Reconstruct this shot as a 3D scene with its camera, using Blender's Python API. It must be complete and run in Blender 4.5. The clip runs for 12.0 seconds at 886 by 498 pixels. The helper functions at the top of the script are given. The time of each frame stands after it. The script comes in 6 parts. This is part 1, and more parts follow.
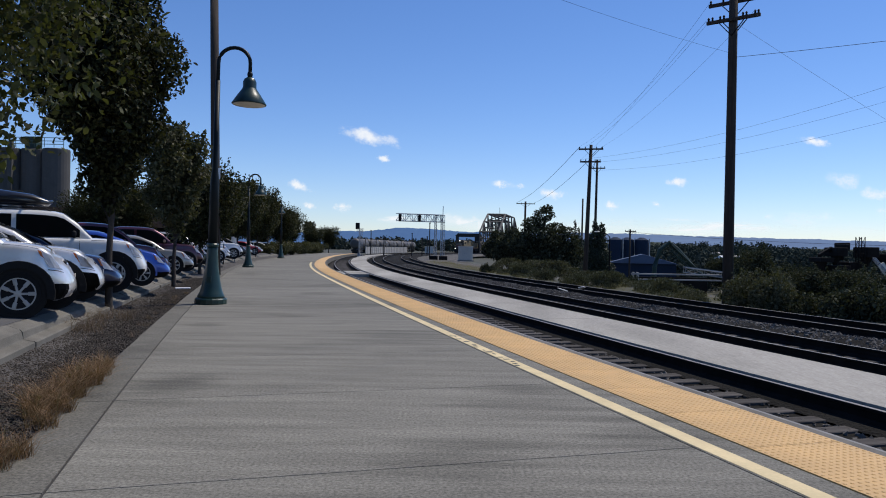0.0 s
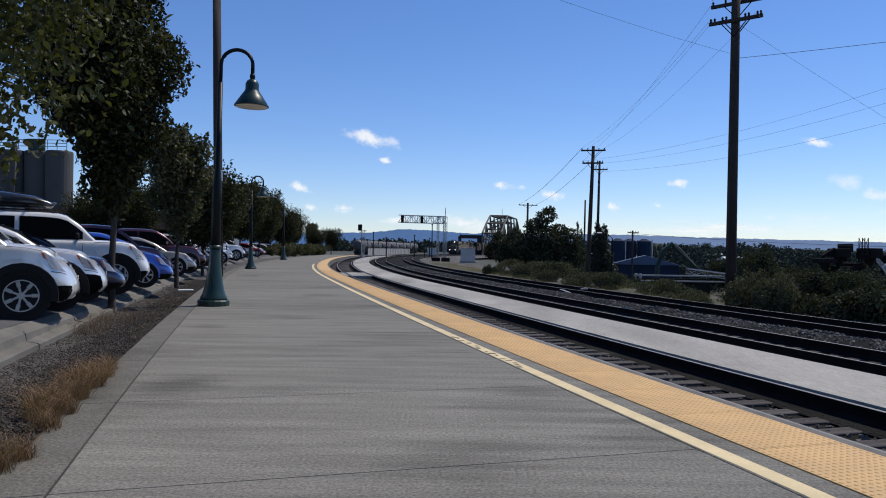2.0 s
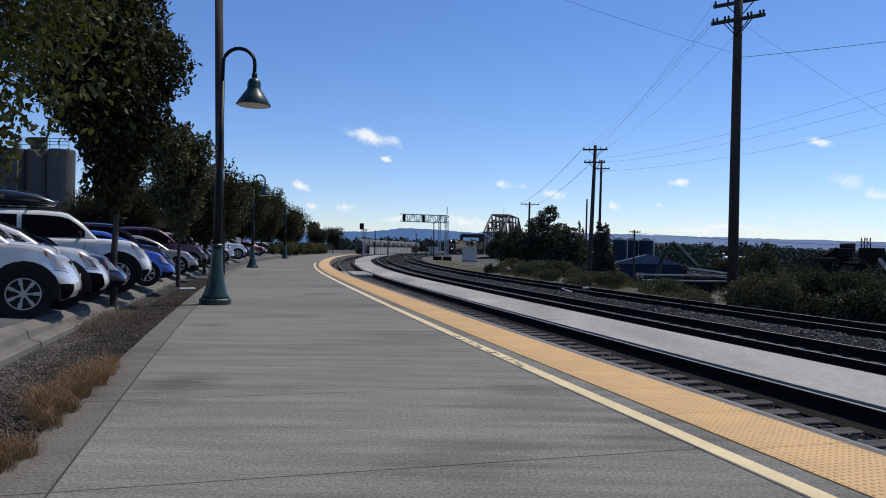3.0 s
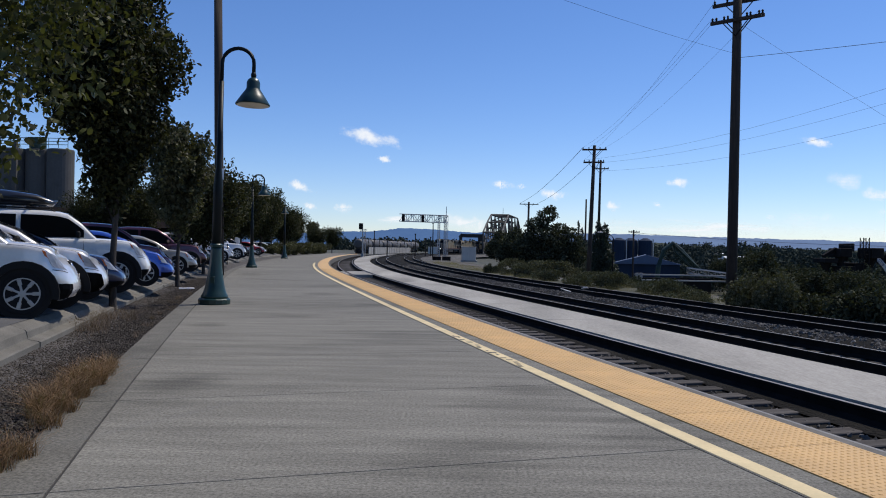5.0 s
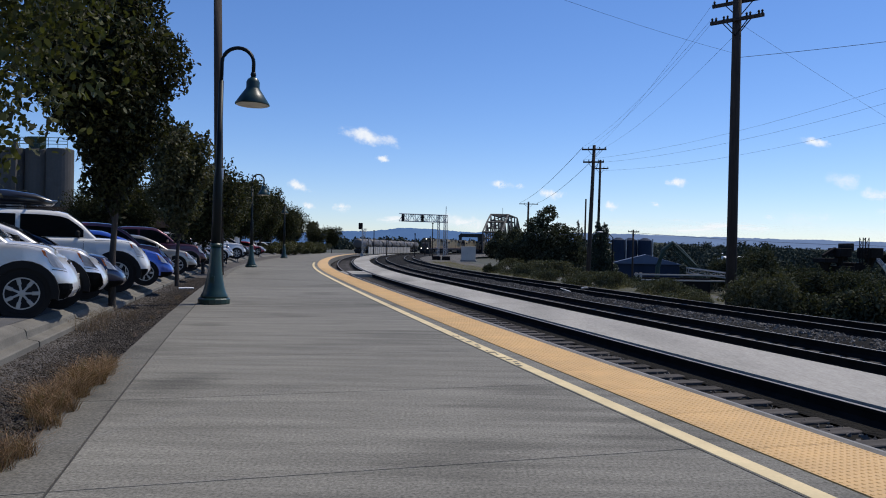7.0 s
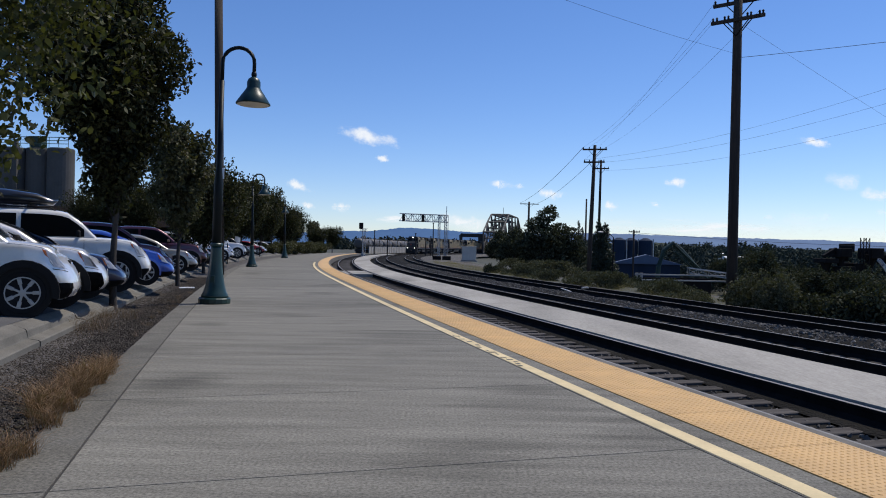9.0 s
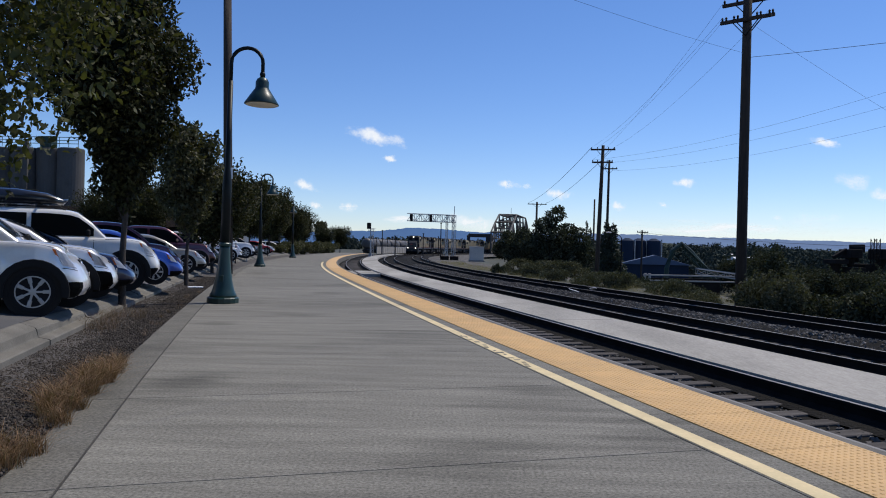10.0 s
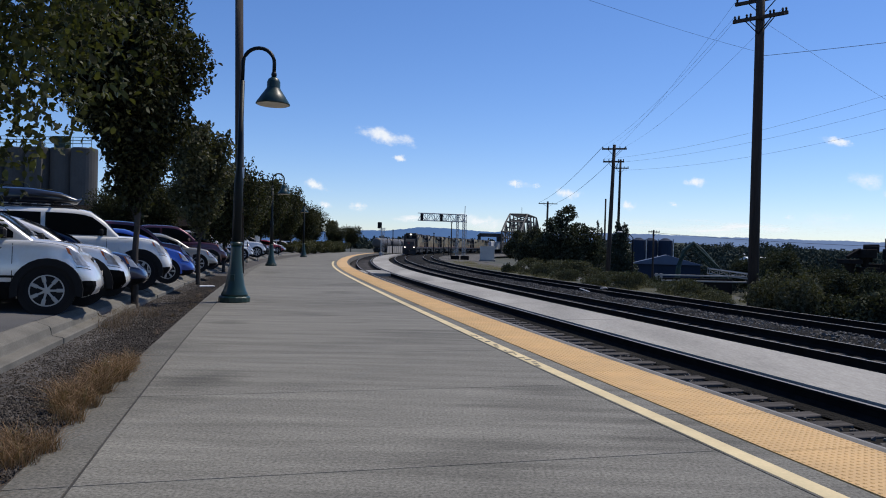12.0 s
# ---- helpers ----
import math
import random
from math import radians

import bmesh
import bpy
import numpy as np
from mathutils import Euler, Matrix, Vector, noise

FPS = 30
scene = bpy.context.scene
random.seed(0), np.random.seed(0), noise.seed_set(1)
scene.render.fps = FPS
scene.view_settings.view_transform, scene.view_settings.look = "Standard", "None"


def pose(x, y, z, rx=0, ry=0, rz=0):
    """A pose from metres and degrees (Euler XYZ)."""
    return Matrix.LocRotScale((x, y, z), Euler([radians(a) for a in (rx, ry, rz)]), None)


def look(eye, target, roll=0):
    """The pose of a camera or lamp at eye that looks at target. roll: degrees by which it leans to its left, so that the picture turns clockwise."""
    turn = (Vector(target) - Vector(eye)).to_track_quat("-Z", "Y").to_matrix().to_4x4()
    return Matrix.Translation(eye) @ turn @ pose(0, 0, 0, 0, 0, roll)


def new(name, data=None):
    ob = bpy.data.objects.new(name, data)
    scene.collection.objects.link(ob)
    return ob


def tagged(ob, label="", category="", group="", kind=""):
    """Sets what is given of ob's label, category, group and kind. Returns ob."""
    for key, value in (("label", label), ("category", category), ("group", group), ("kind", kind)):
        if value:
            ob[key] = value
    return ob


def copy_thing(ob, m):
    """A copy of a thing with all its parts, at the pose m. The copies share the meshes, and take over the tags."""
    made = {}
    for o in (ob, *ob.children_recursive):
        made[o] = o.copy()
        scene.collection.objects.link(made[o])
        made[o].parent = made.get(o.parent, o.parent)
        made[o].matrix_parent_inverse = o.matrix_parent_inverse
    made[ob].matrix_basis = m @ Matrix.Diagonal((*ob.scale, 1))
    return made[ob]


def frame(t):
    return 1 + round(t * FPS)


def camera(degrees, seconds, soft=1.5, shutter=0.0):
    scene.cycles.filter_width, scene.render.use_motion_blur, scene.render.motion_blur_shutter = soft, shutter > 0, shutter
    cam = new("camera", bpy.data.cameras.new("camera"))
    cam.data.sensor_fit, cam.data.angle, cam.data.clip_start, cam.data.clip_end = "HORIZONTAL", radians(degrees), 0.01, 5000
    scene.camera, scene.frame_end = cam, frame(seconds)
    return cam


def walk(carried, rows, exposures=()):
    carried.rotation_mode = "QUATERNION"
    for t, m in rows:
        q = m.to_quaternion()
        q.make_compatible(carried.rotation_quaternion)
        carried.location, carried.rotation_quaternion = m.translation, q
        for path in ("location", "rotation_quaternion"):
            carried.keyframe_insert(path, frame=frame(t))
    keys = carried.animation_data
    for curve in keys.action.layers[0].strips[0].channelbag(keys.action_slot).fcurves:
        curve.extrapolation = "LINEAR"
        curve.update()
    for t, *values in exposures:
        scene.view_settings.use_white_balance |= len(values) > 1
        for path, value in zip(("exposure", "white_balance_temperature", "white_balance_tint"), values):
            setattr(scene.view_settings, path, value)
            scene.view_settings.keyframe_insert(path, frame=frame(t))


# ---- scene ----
# Camera: held by hand at eye level on the platform, turning a little.
EYE = (0, 0, 1.6)
cam = camera(64, 12.0, soft=1.0)


def held(rx, ry, rz):
    return pose(EYE[0], EYE[1], EYE[2], rx, ry, rz)


walk(cam, [
    (0.0, held(89.863, -1.000, 0.002)), (0.5, held(89.917, -0.947, 0.072)), (1.0, held(89.850, -1.049, -0.032)),
    (1.5, held(90.059, -0.889, 0.075)), (2.0, held(89.982, -0.932, 0.197)), (2.5, held(89.919, -0.983, 0.386)),
    (3.0, held(89.898, -1.030, 0.328)), (5.0, held(89.898, -1.045, 0.266)), (5.5, held(89.894, -1.046, 0.262)),
    (6.0, held(89.899, -1.059, 0.287)), (6.5, held(89.898, -1.035, 0.310)), (7.0, held(89.876, -1.068, 0.237)),
    (9.0, held(89.866, -1.120, 0.282)), (9.5, held(89.866, -1.190, 0.708)), (10.0, held(89.860, -1.231, 0.903)),
    (10.5, held(89.801, -1.295, 1.864)), (11.0, held(89.786, -1.323, 1.668)), (11.5, held(89.820, -1.236, 1.741)),
    (12.0, held(89.802, -1.294, 1.755)),
])

# ---- daylight ----
SUN_ELEV = radians(59)
SUN_AZ = radians(52)          # clockwise from +y, towards +x
world = bpy.data.worlds.new("sky")
scene.world = world
world.use_nodes = True
wn = world.node_tree.nodes
sky = wn.new("ShaderNodeTexSky")
sky.sky_type = "NISHITA"
sky.sun_disc = False
sky.sun_elevation = SUN_ELEV
sky.sun_rotation = SUN_AZ
sky.altitude = 600
sky.air_density = 1.0
sky.dust_density = 0.06
sky.ozone_density = 3.0
wn["Background"].inputs["Strength"].default_value = 0.106
rich = wn.new("ShaderNodeHueSaturation")
rich.inputs["Saturation"].default_value = 1.15
cool = wn.new("ShaderNodeVectorMath")
cool.operation = "MULTIPLY"
cool.inputs[1].default_value = (0.97, 1.0, 1.215)
world.node_tree.links.new(sky.outputs[0], rich.inputs["Color"])
world.node_tree.links.new(rich.outputs[0], cool.inputs[0])
world.node_tree.links.new(cool.outputs[0], wn["Background"].inputs["Color"])
sun_data = bpy.data.lights.new("sun", "SUN")
sun_data.energy = 3.6
sun_data.angle = radians(0.53)
sun_data.color = (1.0, 0.92, 0.82)
sun = new("sun", sun_data)
sun_dir = Vector((math.cos(SUN_ELEV) * math.sin(SUN_AZ), math.cos(SUN_ELEV) * math.cos(SUN_AZ), math.sin(SUN_ELEV)))
sun.matrix_world = look(sun_dir * 50, (0, 0, 0))
scene.view_settings.exposure = 0.0


# ---- materials ----
def mat(name, color, rough=0.8, metal=0.0, var=0.25, scale=1.5, fine=40.0, bump=0.15, dist=0.01, stretch=(1, 1, 1),
        turn=0.0, tint=None, island=0.0, rand=0.0, stain=0.0, spec=0.5, coat=0.0, grit=0.0, spots=(), grain=62):
    """Base colour with two scales of variation, fine relief, and optional variation by piece."""
    m = bpy.data.materials.new(name)
    m.use_nodes = True
    nt = m.node_tree
    n, link = nt.nodes, nt.links.new
    b = n["Principled BSDF"]
    b.inputs["Roughness"].default_value = rough
    b.inputs["Metallic"].default_value = metal
    b.inputs["Specular IOR Level"].default_value = spec
    b.inputs["Coat Weight"].default_value = coat
    geo = n.new("ShaderNodeTexCoord")
    mp = n.new("ShaderNodeMapping")
    mp.inputs["Scale"].default_value = stretch
    mp.inputs["Rotation"].default_value = (0, 0, turn)
    link(geo.outputs["Object"], mp.inputs["Vector"])
    n1 = n.new("ShaderNodeTexNoise")
    n1.inputs["Scale"].default_value = scale
    n1.inputs["Detail"].default_value = 5
    n2 = n.new("ShaderNodeTexNoise")
    n2.inputs["Scale"].default_value = fine
    n2.inputs["Detail"].default_value = 3
    link(mp.outputs[0], n1.inputs["Vector"])
    link(mp.outputs[0], n2.inputs["Vector"])
    lo = [c * (1 - var) for c in color]
    hi = [min(1, c * (1 + var)) for c in (tint or color)]
    mix = n.new("ShaderNodeMix")
    mix.data_type = "RGBA"
    mix.inputs["A"].default_value = (*lo, 1)
    mix.inputs["B"].default_value = (*hi, 1)
    ramp = n.new("ShaderNodeMapRange")
    ramp.inputs["From Min"].default_value = 0.3
    ramp.inputs["From Max"].default_value = 0.7
    link(n1.outputs["Fac"], ramp.inputs["Value"])
    link(ramp.outputs[0], mix.inputs["Factor"])
    out = mix.outputs["Result"]

    def scaled(col, fac, a, c):
        r = n.new("ShaderNodeMapRange")
        r.inputs["To Min"].default_value = a
        r.inputs["To Max"].default_value = c
        link(fac, r.inputs["Value"])
        v = n.new("ShaderNodeVectorMath")
        v.operation = "SCALE"
        link(col, v.inputs[0])
        link(r.outputs[0], v.inputs["Scale"])
        return v.outputs[0]
    out = scaled(out, n2.outputs["Fac"], 1 - var, 1 + var)
    if island:
        gi = n.new("ShaderNodeNewGeometry")
        out = scaled(out, gi.outputs["Random Per Island"], 1 - island, 1 + island)
    if rand:
        oi = n.new("ShaderNodeObjectInfo")
        out = scaled(out, oi.outputs["Random"], 1 - rand, 1 + rand)
    if grit:
        n4 = n.new("ShaderNodeTexNoise")
        n4.inputs["Scale"].default_value = grain
        n4.inputs["Detail"].default_value = 8
        n4.inputs["Roughness"].default_value = 0.75
        link(geo.outputs["Object"], n4.inputs["Vector"])
        r4 = n.new("ShaderNodeMapRange")
        r4.inputs["From Min"].default_value = 0.35
        r4.inputs["From Max"].default_value = 0.65
        link(n4.outputs["Fac"], r4.inputs["Value"])
        out = scaled(out, r4.outputs[0], 1 - grit, 1 + grit)
    if spots:
        for cx, cy, rad, dark in spots:
            ds = n.new("ShaderNodeVectorMath")
            ds.operation = "DISTANCE"
            ds.inputs[1].default_value = (cx, cy, 0)
            link(geo.outputs["Object"], ds.inputs[0])
            ad = n.new("ShaderNodeMath")
            ad.operation = "MULTIPLY_ADD"
            ad.inputs[1].default_value = rad * 1.6
            link(n1.outputs["Fac"], ad.inputs[0])
            link(ds.outputs["Value"], ad.inputs[2])
            rs = n.new("ShaderNodeMapRange")
            rs.inputs["From Min"].default_value = rad * 1.15
            rs.inputs["From Max"].default_value = rad * 1.9
            rs.inputs["To Min"].default_value = 1 - dark
            rs.inputs["To Max"].default_value = 1
            link(ad.outputs[0], rs.inputs["Value"])
            v = n.new("ShaderNodeVectorMath")
            v.operation = "SCALE"
            link(out, v.inputs[0])
            link(rs.outputs[0], v.inputs["Scale"])
            out = v.outputs[0]
    if stain:
        n3 = n.new("ShaderNodeTexNoise")
        n3.inputs["Scale"].default_value = 0.35
        n3.inputs["Detail"].default_value = 6
        link(geo.outputs["Object"], n3.inputs["Vector"])
        r3 = n.new("ShaderNodeMapRange")
        r3.inputs["From Min"].default_value = 0.55
        r3.inputs["From Max"].default_value = 0.72
        link(n3.outputs["Fac"], r3.inputs["Value"])
        out = scaled(out, r3.outputs[0], 1, 1 - stain)
    link(out, b.inputs["Base Color"])
    if bump:
        bp = n.new("ShaderNodeBump")
        bp.inputs["Strength"].default_value = bump
        bp.inputs["Distance"].default_value = dist
        link(n2.outputs["Fac"], bp.inputs["Height"])
        link(bp.outputs[0], b.inputs["Normal"])
    return m


def leaf_mat(name, color, hue=0.3, trans=0.25, rough=0.55, spec=0.22):
    m = mat(name, color, rough=rough, var=0.2, scale=0.8, fine=9, bump=0, island=hue, spec=spec)
    nt = m.node_tree
    b = nt.nodes["Principled BSDF"]
    tr = nt.nodes.new("ShaderNodeBsdfTranslucent")
    tr.inputs["Color"].default_value = (color[0] * 1.6, color[1] * 1.7, color[2] * 0.7, 1)
    mx = nt.nodes.new("ShaderNodeMixShader")
    mx.inputs[0].default_value = trans
    o = nt.nodes["Material Output"]
    nt.links.new(b.outputs[0], mx.inputs[1])
    nt.links.new(tr.outputs[0], mx.inputs[2])
    nt.links.new(mx.outputs[0], o.inputs["Surface"])
    return m


def glow(name, color, strength):
    m = bpy.data.materials.new(name)
    m.use_nodes = True
    b = m.node_tree.nodes["Principled BSDF"]
    b.inputs["Base Color"].default_value = (*color, 1)
    b.inputs["Emission Color"].default_value = (*color, 1)
    b.inputs["Emission Strength"].default_value = strength
    return m


def hazy_hill_mat(name, color, strength, air=(0.13, 0.27, 0.68)):
    """Far hills: their own surface, with the air's blue haze put in as emission."""
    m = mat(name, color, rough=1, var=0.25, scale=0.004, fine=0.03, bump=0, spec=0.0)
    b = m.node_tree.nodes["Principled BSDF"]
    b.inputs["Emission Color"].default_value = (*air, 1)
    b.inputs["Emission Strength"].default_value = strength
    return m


TURN = math.atan2(0.2453, 0.9694)
M = dict(
    concrete=mat("concrete", (0.178, 0.171, 0.146), 0.92, var=0.20, scale=2.2, fine=22, bump=0.3, dist=0.008,
                 stretch=(0.22, 2.0, 1), turn=-TURN, stain=0.36, rand=0.09, grit=0.52, grain=38, spec=0.2,
                 spots=((-3.05, 8.1, 0.60, 0.45), (1.9, 6.3, 0.7, 0.25), (2.4, 9.3, 0.8, 0.2), (0.2, 5.4, 0.6, 0.2), (-4.6, 13.9, 0.4, 0.25), (0.9, 7.4, 0.9, 0.18), (-0.6, 12.5, 1.2, 0.16), (-3.2, 19, 1.5, 0.15))),
    concrete_border=mat("concrete_border", (0.138, 0.132, 0.113), 0.9, var=0.14, scale=2.5, fine=60, bump=0.2, dist=0.004, stain=0.3, spec=0.2, grit=0.55, grain=34),
    slab=mat("slab_concrete", (0.32, 0.305, 0.270), 0.9, spec=0.2, grit=0.15, grain=20, var=0.26, scale=0.9, fine=30, bump=0.2, dist=0.004,
             stretch=(0.6, 0.15, 1), turn=-TURN, stain=0.3),
    kerb=mat("kerb_concrete", (0.150, 0.142, 0.124), 0.9, spec=0.2, grit=0.2, var=0.2, scale=2, fine=50, bump=0.3, dist=0.006, stain=0.3),
    asphalt=mat("asphalt", (0.078, 0.077, 0.077), 0.95, var=0.25, scale=0.6, fine=90, bump=0.4, dist=0.006),
    soil=mat("planter_gravel", (0.075, 0.068, 0.062), 1.0, var=0.5, scale=3, fine=55, bump=0.9, dist=0.02),
    ground=mat("ground_earth", (0.060, 0.062, 0.045), 1.0, var=0.4, scale=0.05, fine=6, bump=0.5, dist=0.05),
    ballast=mat("ballast_bed", (0.019, 0.018, 0.016), 1.0, var=0.5, scale=0.7, fine=22, bump=1.0, dist=0.05, spec=0.1),
    chip=mat("planter_chip", (0.068, 0.059, 0.050), 1.0, var=0.3, scale=3, fine=40, bump=0.2, island=0.6, spec=0.1),
    stone=mat("ballast_stone", (0.098, 0.091, 0.082), 0.95, var=0.3, scale=2, fine=30, bump=0.3, island=0.55),
    gravel=mat("gravel_verge", (0.112, 0.107, 0.098), 1.0, var=0.4, scale=0.5, fine=9, bump=0.8, dist=0.05, grit=0.5, grain=5, spec=0.1),
    sleeper=mat("sleeper_timber", (0.072, 0.066, 0.061), 0.95, var=0.35, scale=3, fine=30, bump=0.6, dist=0.01, stretch=(0.3, 2, 1), rand=0.3, spec=0.15),
    rail=mat("rail_steel", (0.014, 0.012, 0.011), 0.9, 0.0, spec=0.08, var=0.3, scale=4, fine=60, bump=0.2),
    railhead=mat("rail_head_steel", (0.20, 0.19, 0.175), 0.6, 0.25, var=0.15, scale=2, fine=40, bump=0.05),
    yellow=mat("tactile_yellow", (0.60, 0.37, 0.135), 0.6, var=0.12, scale=1.2, fine=50, bump=0.15, rand=0.05, stain=0.15),
    line=mat("line_paint", (0.64, 0.52, 0.29), 0.8, var=0.12, scale=2.5, fine=30, bump=0.1, stain=0.15),
    joint=mat("joint_sealant", (0.035, 0.034, 0.033), 0.9, var=0.3),
    green=mat("green_paint", (0.004, 0.029, 0.021), 0.4, var=0.15, scale=3, fine=60, bump=0.03, coat=0.2),
    dark_green=mat("dark_green_paint", (0.005, 0.010, 0.012), 0.5, spec=0.25, var=0.15, bump=0.03),
    lens=mat("lamp_lens", (0.62, 0.58, 0.48), 0.4, var=0.1, bump=0),
    bark=mat("bark", (0.046, 0.038, 0.032), 0.95, var=0.4, scale=6, fine=35, bump=0.8, dist=0.02, stretch=(2, 2, 0.5)),
    pole=mat("creosote_pole", (0.040, 0.030, 0.024), 0.95, var=0.4, scale=3, fine=22, bump=0.7, dist=0.02, stretch=(3, 3, 0.3)),
    wire=mat("wire", (0.04, 0.04, 0.045), 0.6, var=0.1, bump=0),
    steel=mat("galvanised_steel", (0.42, 0.43, 0.44), 0.5, 0.6, var=0.2, scale=2, fine=30, bump=0.05),
    bridge=mat("bridge_steel", (0.105, 0.098, 0.088), 0.85, 0.1, var=0.3, scale=0.3, fine=6, bump=0.1),
    black=mat("black_plastic", (0.009, 0.009, 0.010), 0.6, var=0.2, bump=0.03, spec=0.2),
    rubber=mat("tyre_rubber", (0.013, 0.013, 0.014), 0.9, var=0.2, bump=0.1, spec=0.2),
    rim=mat("alloy_rim", (0.36, 0.365, 0.375), 0.4, 0.8, var=0.08, bump=0),
    glass=mat("car_glass", (0.010, 0.012, 0.015), 0.08, var=0.1, bump=0, spec=0.4, coat=0.0),
    chrome=mat("chrome", (0.7, 0.7, 0.72), 0.15, 1.0, var=0.05, bump=0),
    headlight=mat("headlight_glass", (0.62, 0.64, 0.66), 0.15, 0.3, var=0.1, bump=0, coat=0.8),
    tail=mat("tail_lens", (0.30, 0.012, 0.012), 0.2, var=0.1, bump=0, coat=0.6),
    amber=mat("amber_lens", (0.55, 0.16, 0.03), 0.25, var=0.1, bump=0, coat=0.6),
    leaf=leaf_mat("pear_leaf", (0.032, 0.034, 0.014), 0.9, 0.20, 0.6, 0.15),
    # near tree's leaves: sunlight put into a lighter, yellower colour than leaf
    leaf_lit=leaf_mat("sunlit_leaf", (0.058, 0.062, 0.022), 0.8, 0.25, 0.55, 0.2),
    # growth beyond the tracks: shade put into a darker colour than leaf_bush
    leaf_shade=leaf_mat("shaded_leaf", (0.054, 0.058, 0.038), 0.9, 0.12, 0.9, 0.04),
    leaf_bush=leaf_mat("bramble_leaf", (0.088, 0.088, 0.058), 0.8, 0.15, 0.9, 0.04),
    leaf_dark=leaf_mat("maple_leaf", (0.072, 0.071, 0.036), 0.8, 0.22, 0.6, 0.2),
    needle=leaf_mat("conifer_needle", (0.036, 0.046, 0.031), 0.3, 0.1),
    far_leaf=leaf_mat("far_leaf", (0.056, 0.066, 0.052), 0.3, 0.0, 1.0, 0.02),
    dry=leaf_mat("dry_grass", (0.185, 0.112, 0.058), 0.8, 0.15),
    dead=leaf_mat("dead_stalk", (0.150, 0.108, 0.085), 0.5, 0.2),
    straw=leaf_mat("straw_weed", (0.17, 0.15, 0.085), 0.4, 0.3),
    silo=mat("silo_concrete", (0.080, 0.077, 0.072), 0.9, var=0.15, scale=0.2, fine=3, bump=0.1, stain=0.2),
    roof=mat("brown_roof", (0.014, 0.011, 0.010), 1.0, spec=0.05, var=0.3, scale=1, fine=12, bump=0.3),
    wall=mat("painted_wall", (0.34, 0.33, 0.31), 0.85, var=0.12, scale=0.6, fine=10, bump=0.05),
    blue=mat("blue_sheet_metal", (0.018, 0.030, 0.055), 0.8, spec=0.15, var=0.12, scale=0.3, fine=4, bump=0.05),
    blue_roof=mat("pale_blue_roof", (0.09, 0.12, 0.18), 0.8, spec=0.15, var=0.1, scale=0.3, fine=4, bump=0.05),
    crane=mat("faded_green_paint", (0.013, 0.036, 0.025), 0.6, var=0.25, scale=1, fine=8, bump=0.1),
    rust=mat("weathered_steel", (0.016, 0.014, 0.013), 0.9, spec=0.1, var=0.35, scale=0.5, fine=6, bump=0.2),
    white=mat("white_paint", (0.75, 0.75, 0.74), 0.6, var=0.08, scale=1, fine=12, bump=0.03),
    grey=mat("grey_cabinet_paint", (0.56, 0.53, 0.47), 0.6, var=0.1, scale=0.5, fine=8, bump=0.04),
    tank=mat("tank_car_paint", (0.075, 0.068, 0.062), 0.6, var=0.25, scale=0.4, fine=5, bump=0.08),
    loco_yellow=mat("locomotive_yellow", (0.20, 0.165, 0.098), 0.65, var=0.18, scale=0.8, fine=8, bump=0.05, stain=0.3),
    loco_grey=mat("locomotive_grey", (0.032, 0.031, 0.031), 0.6, var=0.2, scale=0.8, fine=8, bump=0.05),
    loco_red=mat("red_stripe_paint", (0.16, 0.03, 0.025), 0.5, var=0.1, bump=0),
    loco_black=mat("grimy_black_steel", (0.022, 0.021, 0.02), 0.8, var=0.3, scale=1, fine=10, bump=0.1),
    hopper=mat("freight_car_paint", (0.55, 0.55, 0.54), 0.8, var=0.25, scale=0.5, fine=6, bump=0.1),
    lit=glow("headlamp_glow", (1.0, 0.93, 0.78), 2.0),
    fabric=mat("sign_face", (0.62, 0.62, 0.60), 0.6, var=0.1, bump=0),
    hill=hazy_hill_mat("hill_forest", (0.03, 0.05, 0.06), 0.40),
    hill_far=hazy_hill_mat("far_hill_forest", (0.05, 0.075, 0.09), 0.5, (0.19, 0.27, 0.54)),
)


def paint(name, color, metal=0.3):
    return mat(name, color, 0.28, metal, var=0.05, scale=1, fine=20, bump=0.0, coat=1.0)


# ---- the line of the railway: s metres along it, d metres to its right ----
ARCS = ((38.4, 1122.0), (65.0, 321.0), (130.0, 550.0), (1e9, 350.0))      # each arc's end and radius
LINE_STEP, LINE_START, LINE_END = 0.25, -20.0, 460.0


def bearing(s):
    """Clockwise from +y, in radians."""
    a, start = radians(-16.14), 0.0
    for end, radius in ARCS:
        if s <= end:
            return a + (s - start) / radius
        a += (end - start) / radius
        start = end


def lay_line():
    n0 = int(-LINE_START / LINE_STEP)
    n1 = int(LINE_END / LINE_STEP)
    fore, back = [(0.0, 0.0)], [(0.0, 0.0)]
    for k in range(n1):
        a = bearing((k + 0.5) * LINE_STEP)
        fore.append((fore[-1][0] + math.sin(a) * LINE_STEP, fore[-1][1] + math.cos(a) * LINE_STEP))
    for k in range(n0):
        a = bearing(-(k + 0.5) * LINE_STEP)
        back.append((back[-1][0] - math.sin(a) * LINE_STEP, back[-1][1] - math.cos(a) * LINE_STEP))
    return back[:0:-1] + fore


LINE = lay_line()


def along(s, d, z=0.0):
    f = (s - LINE_START) / LINE_STEP
    k = max(0, min(len(LINE) - 2, int(f)))
    f -= k
    a = bearing(s)
    x = LINE[k][0] + (LINE[k + 1][0] - LINE[k][0]) * f
    y = LINE[k][1] + (LINE[k + 1][1] - LINE[k][1]) * f
    return Vector((x + math.cos(a) * d, y - math.sin(a) * d, z))


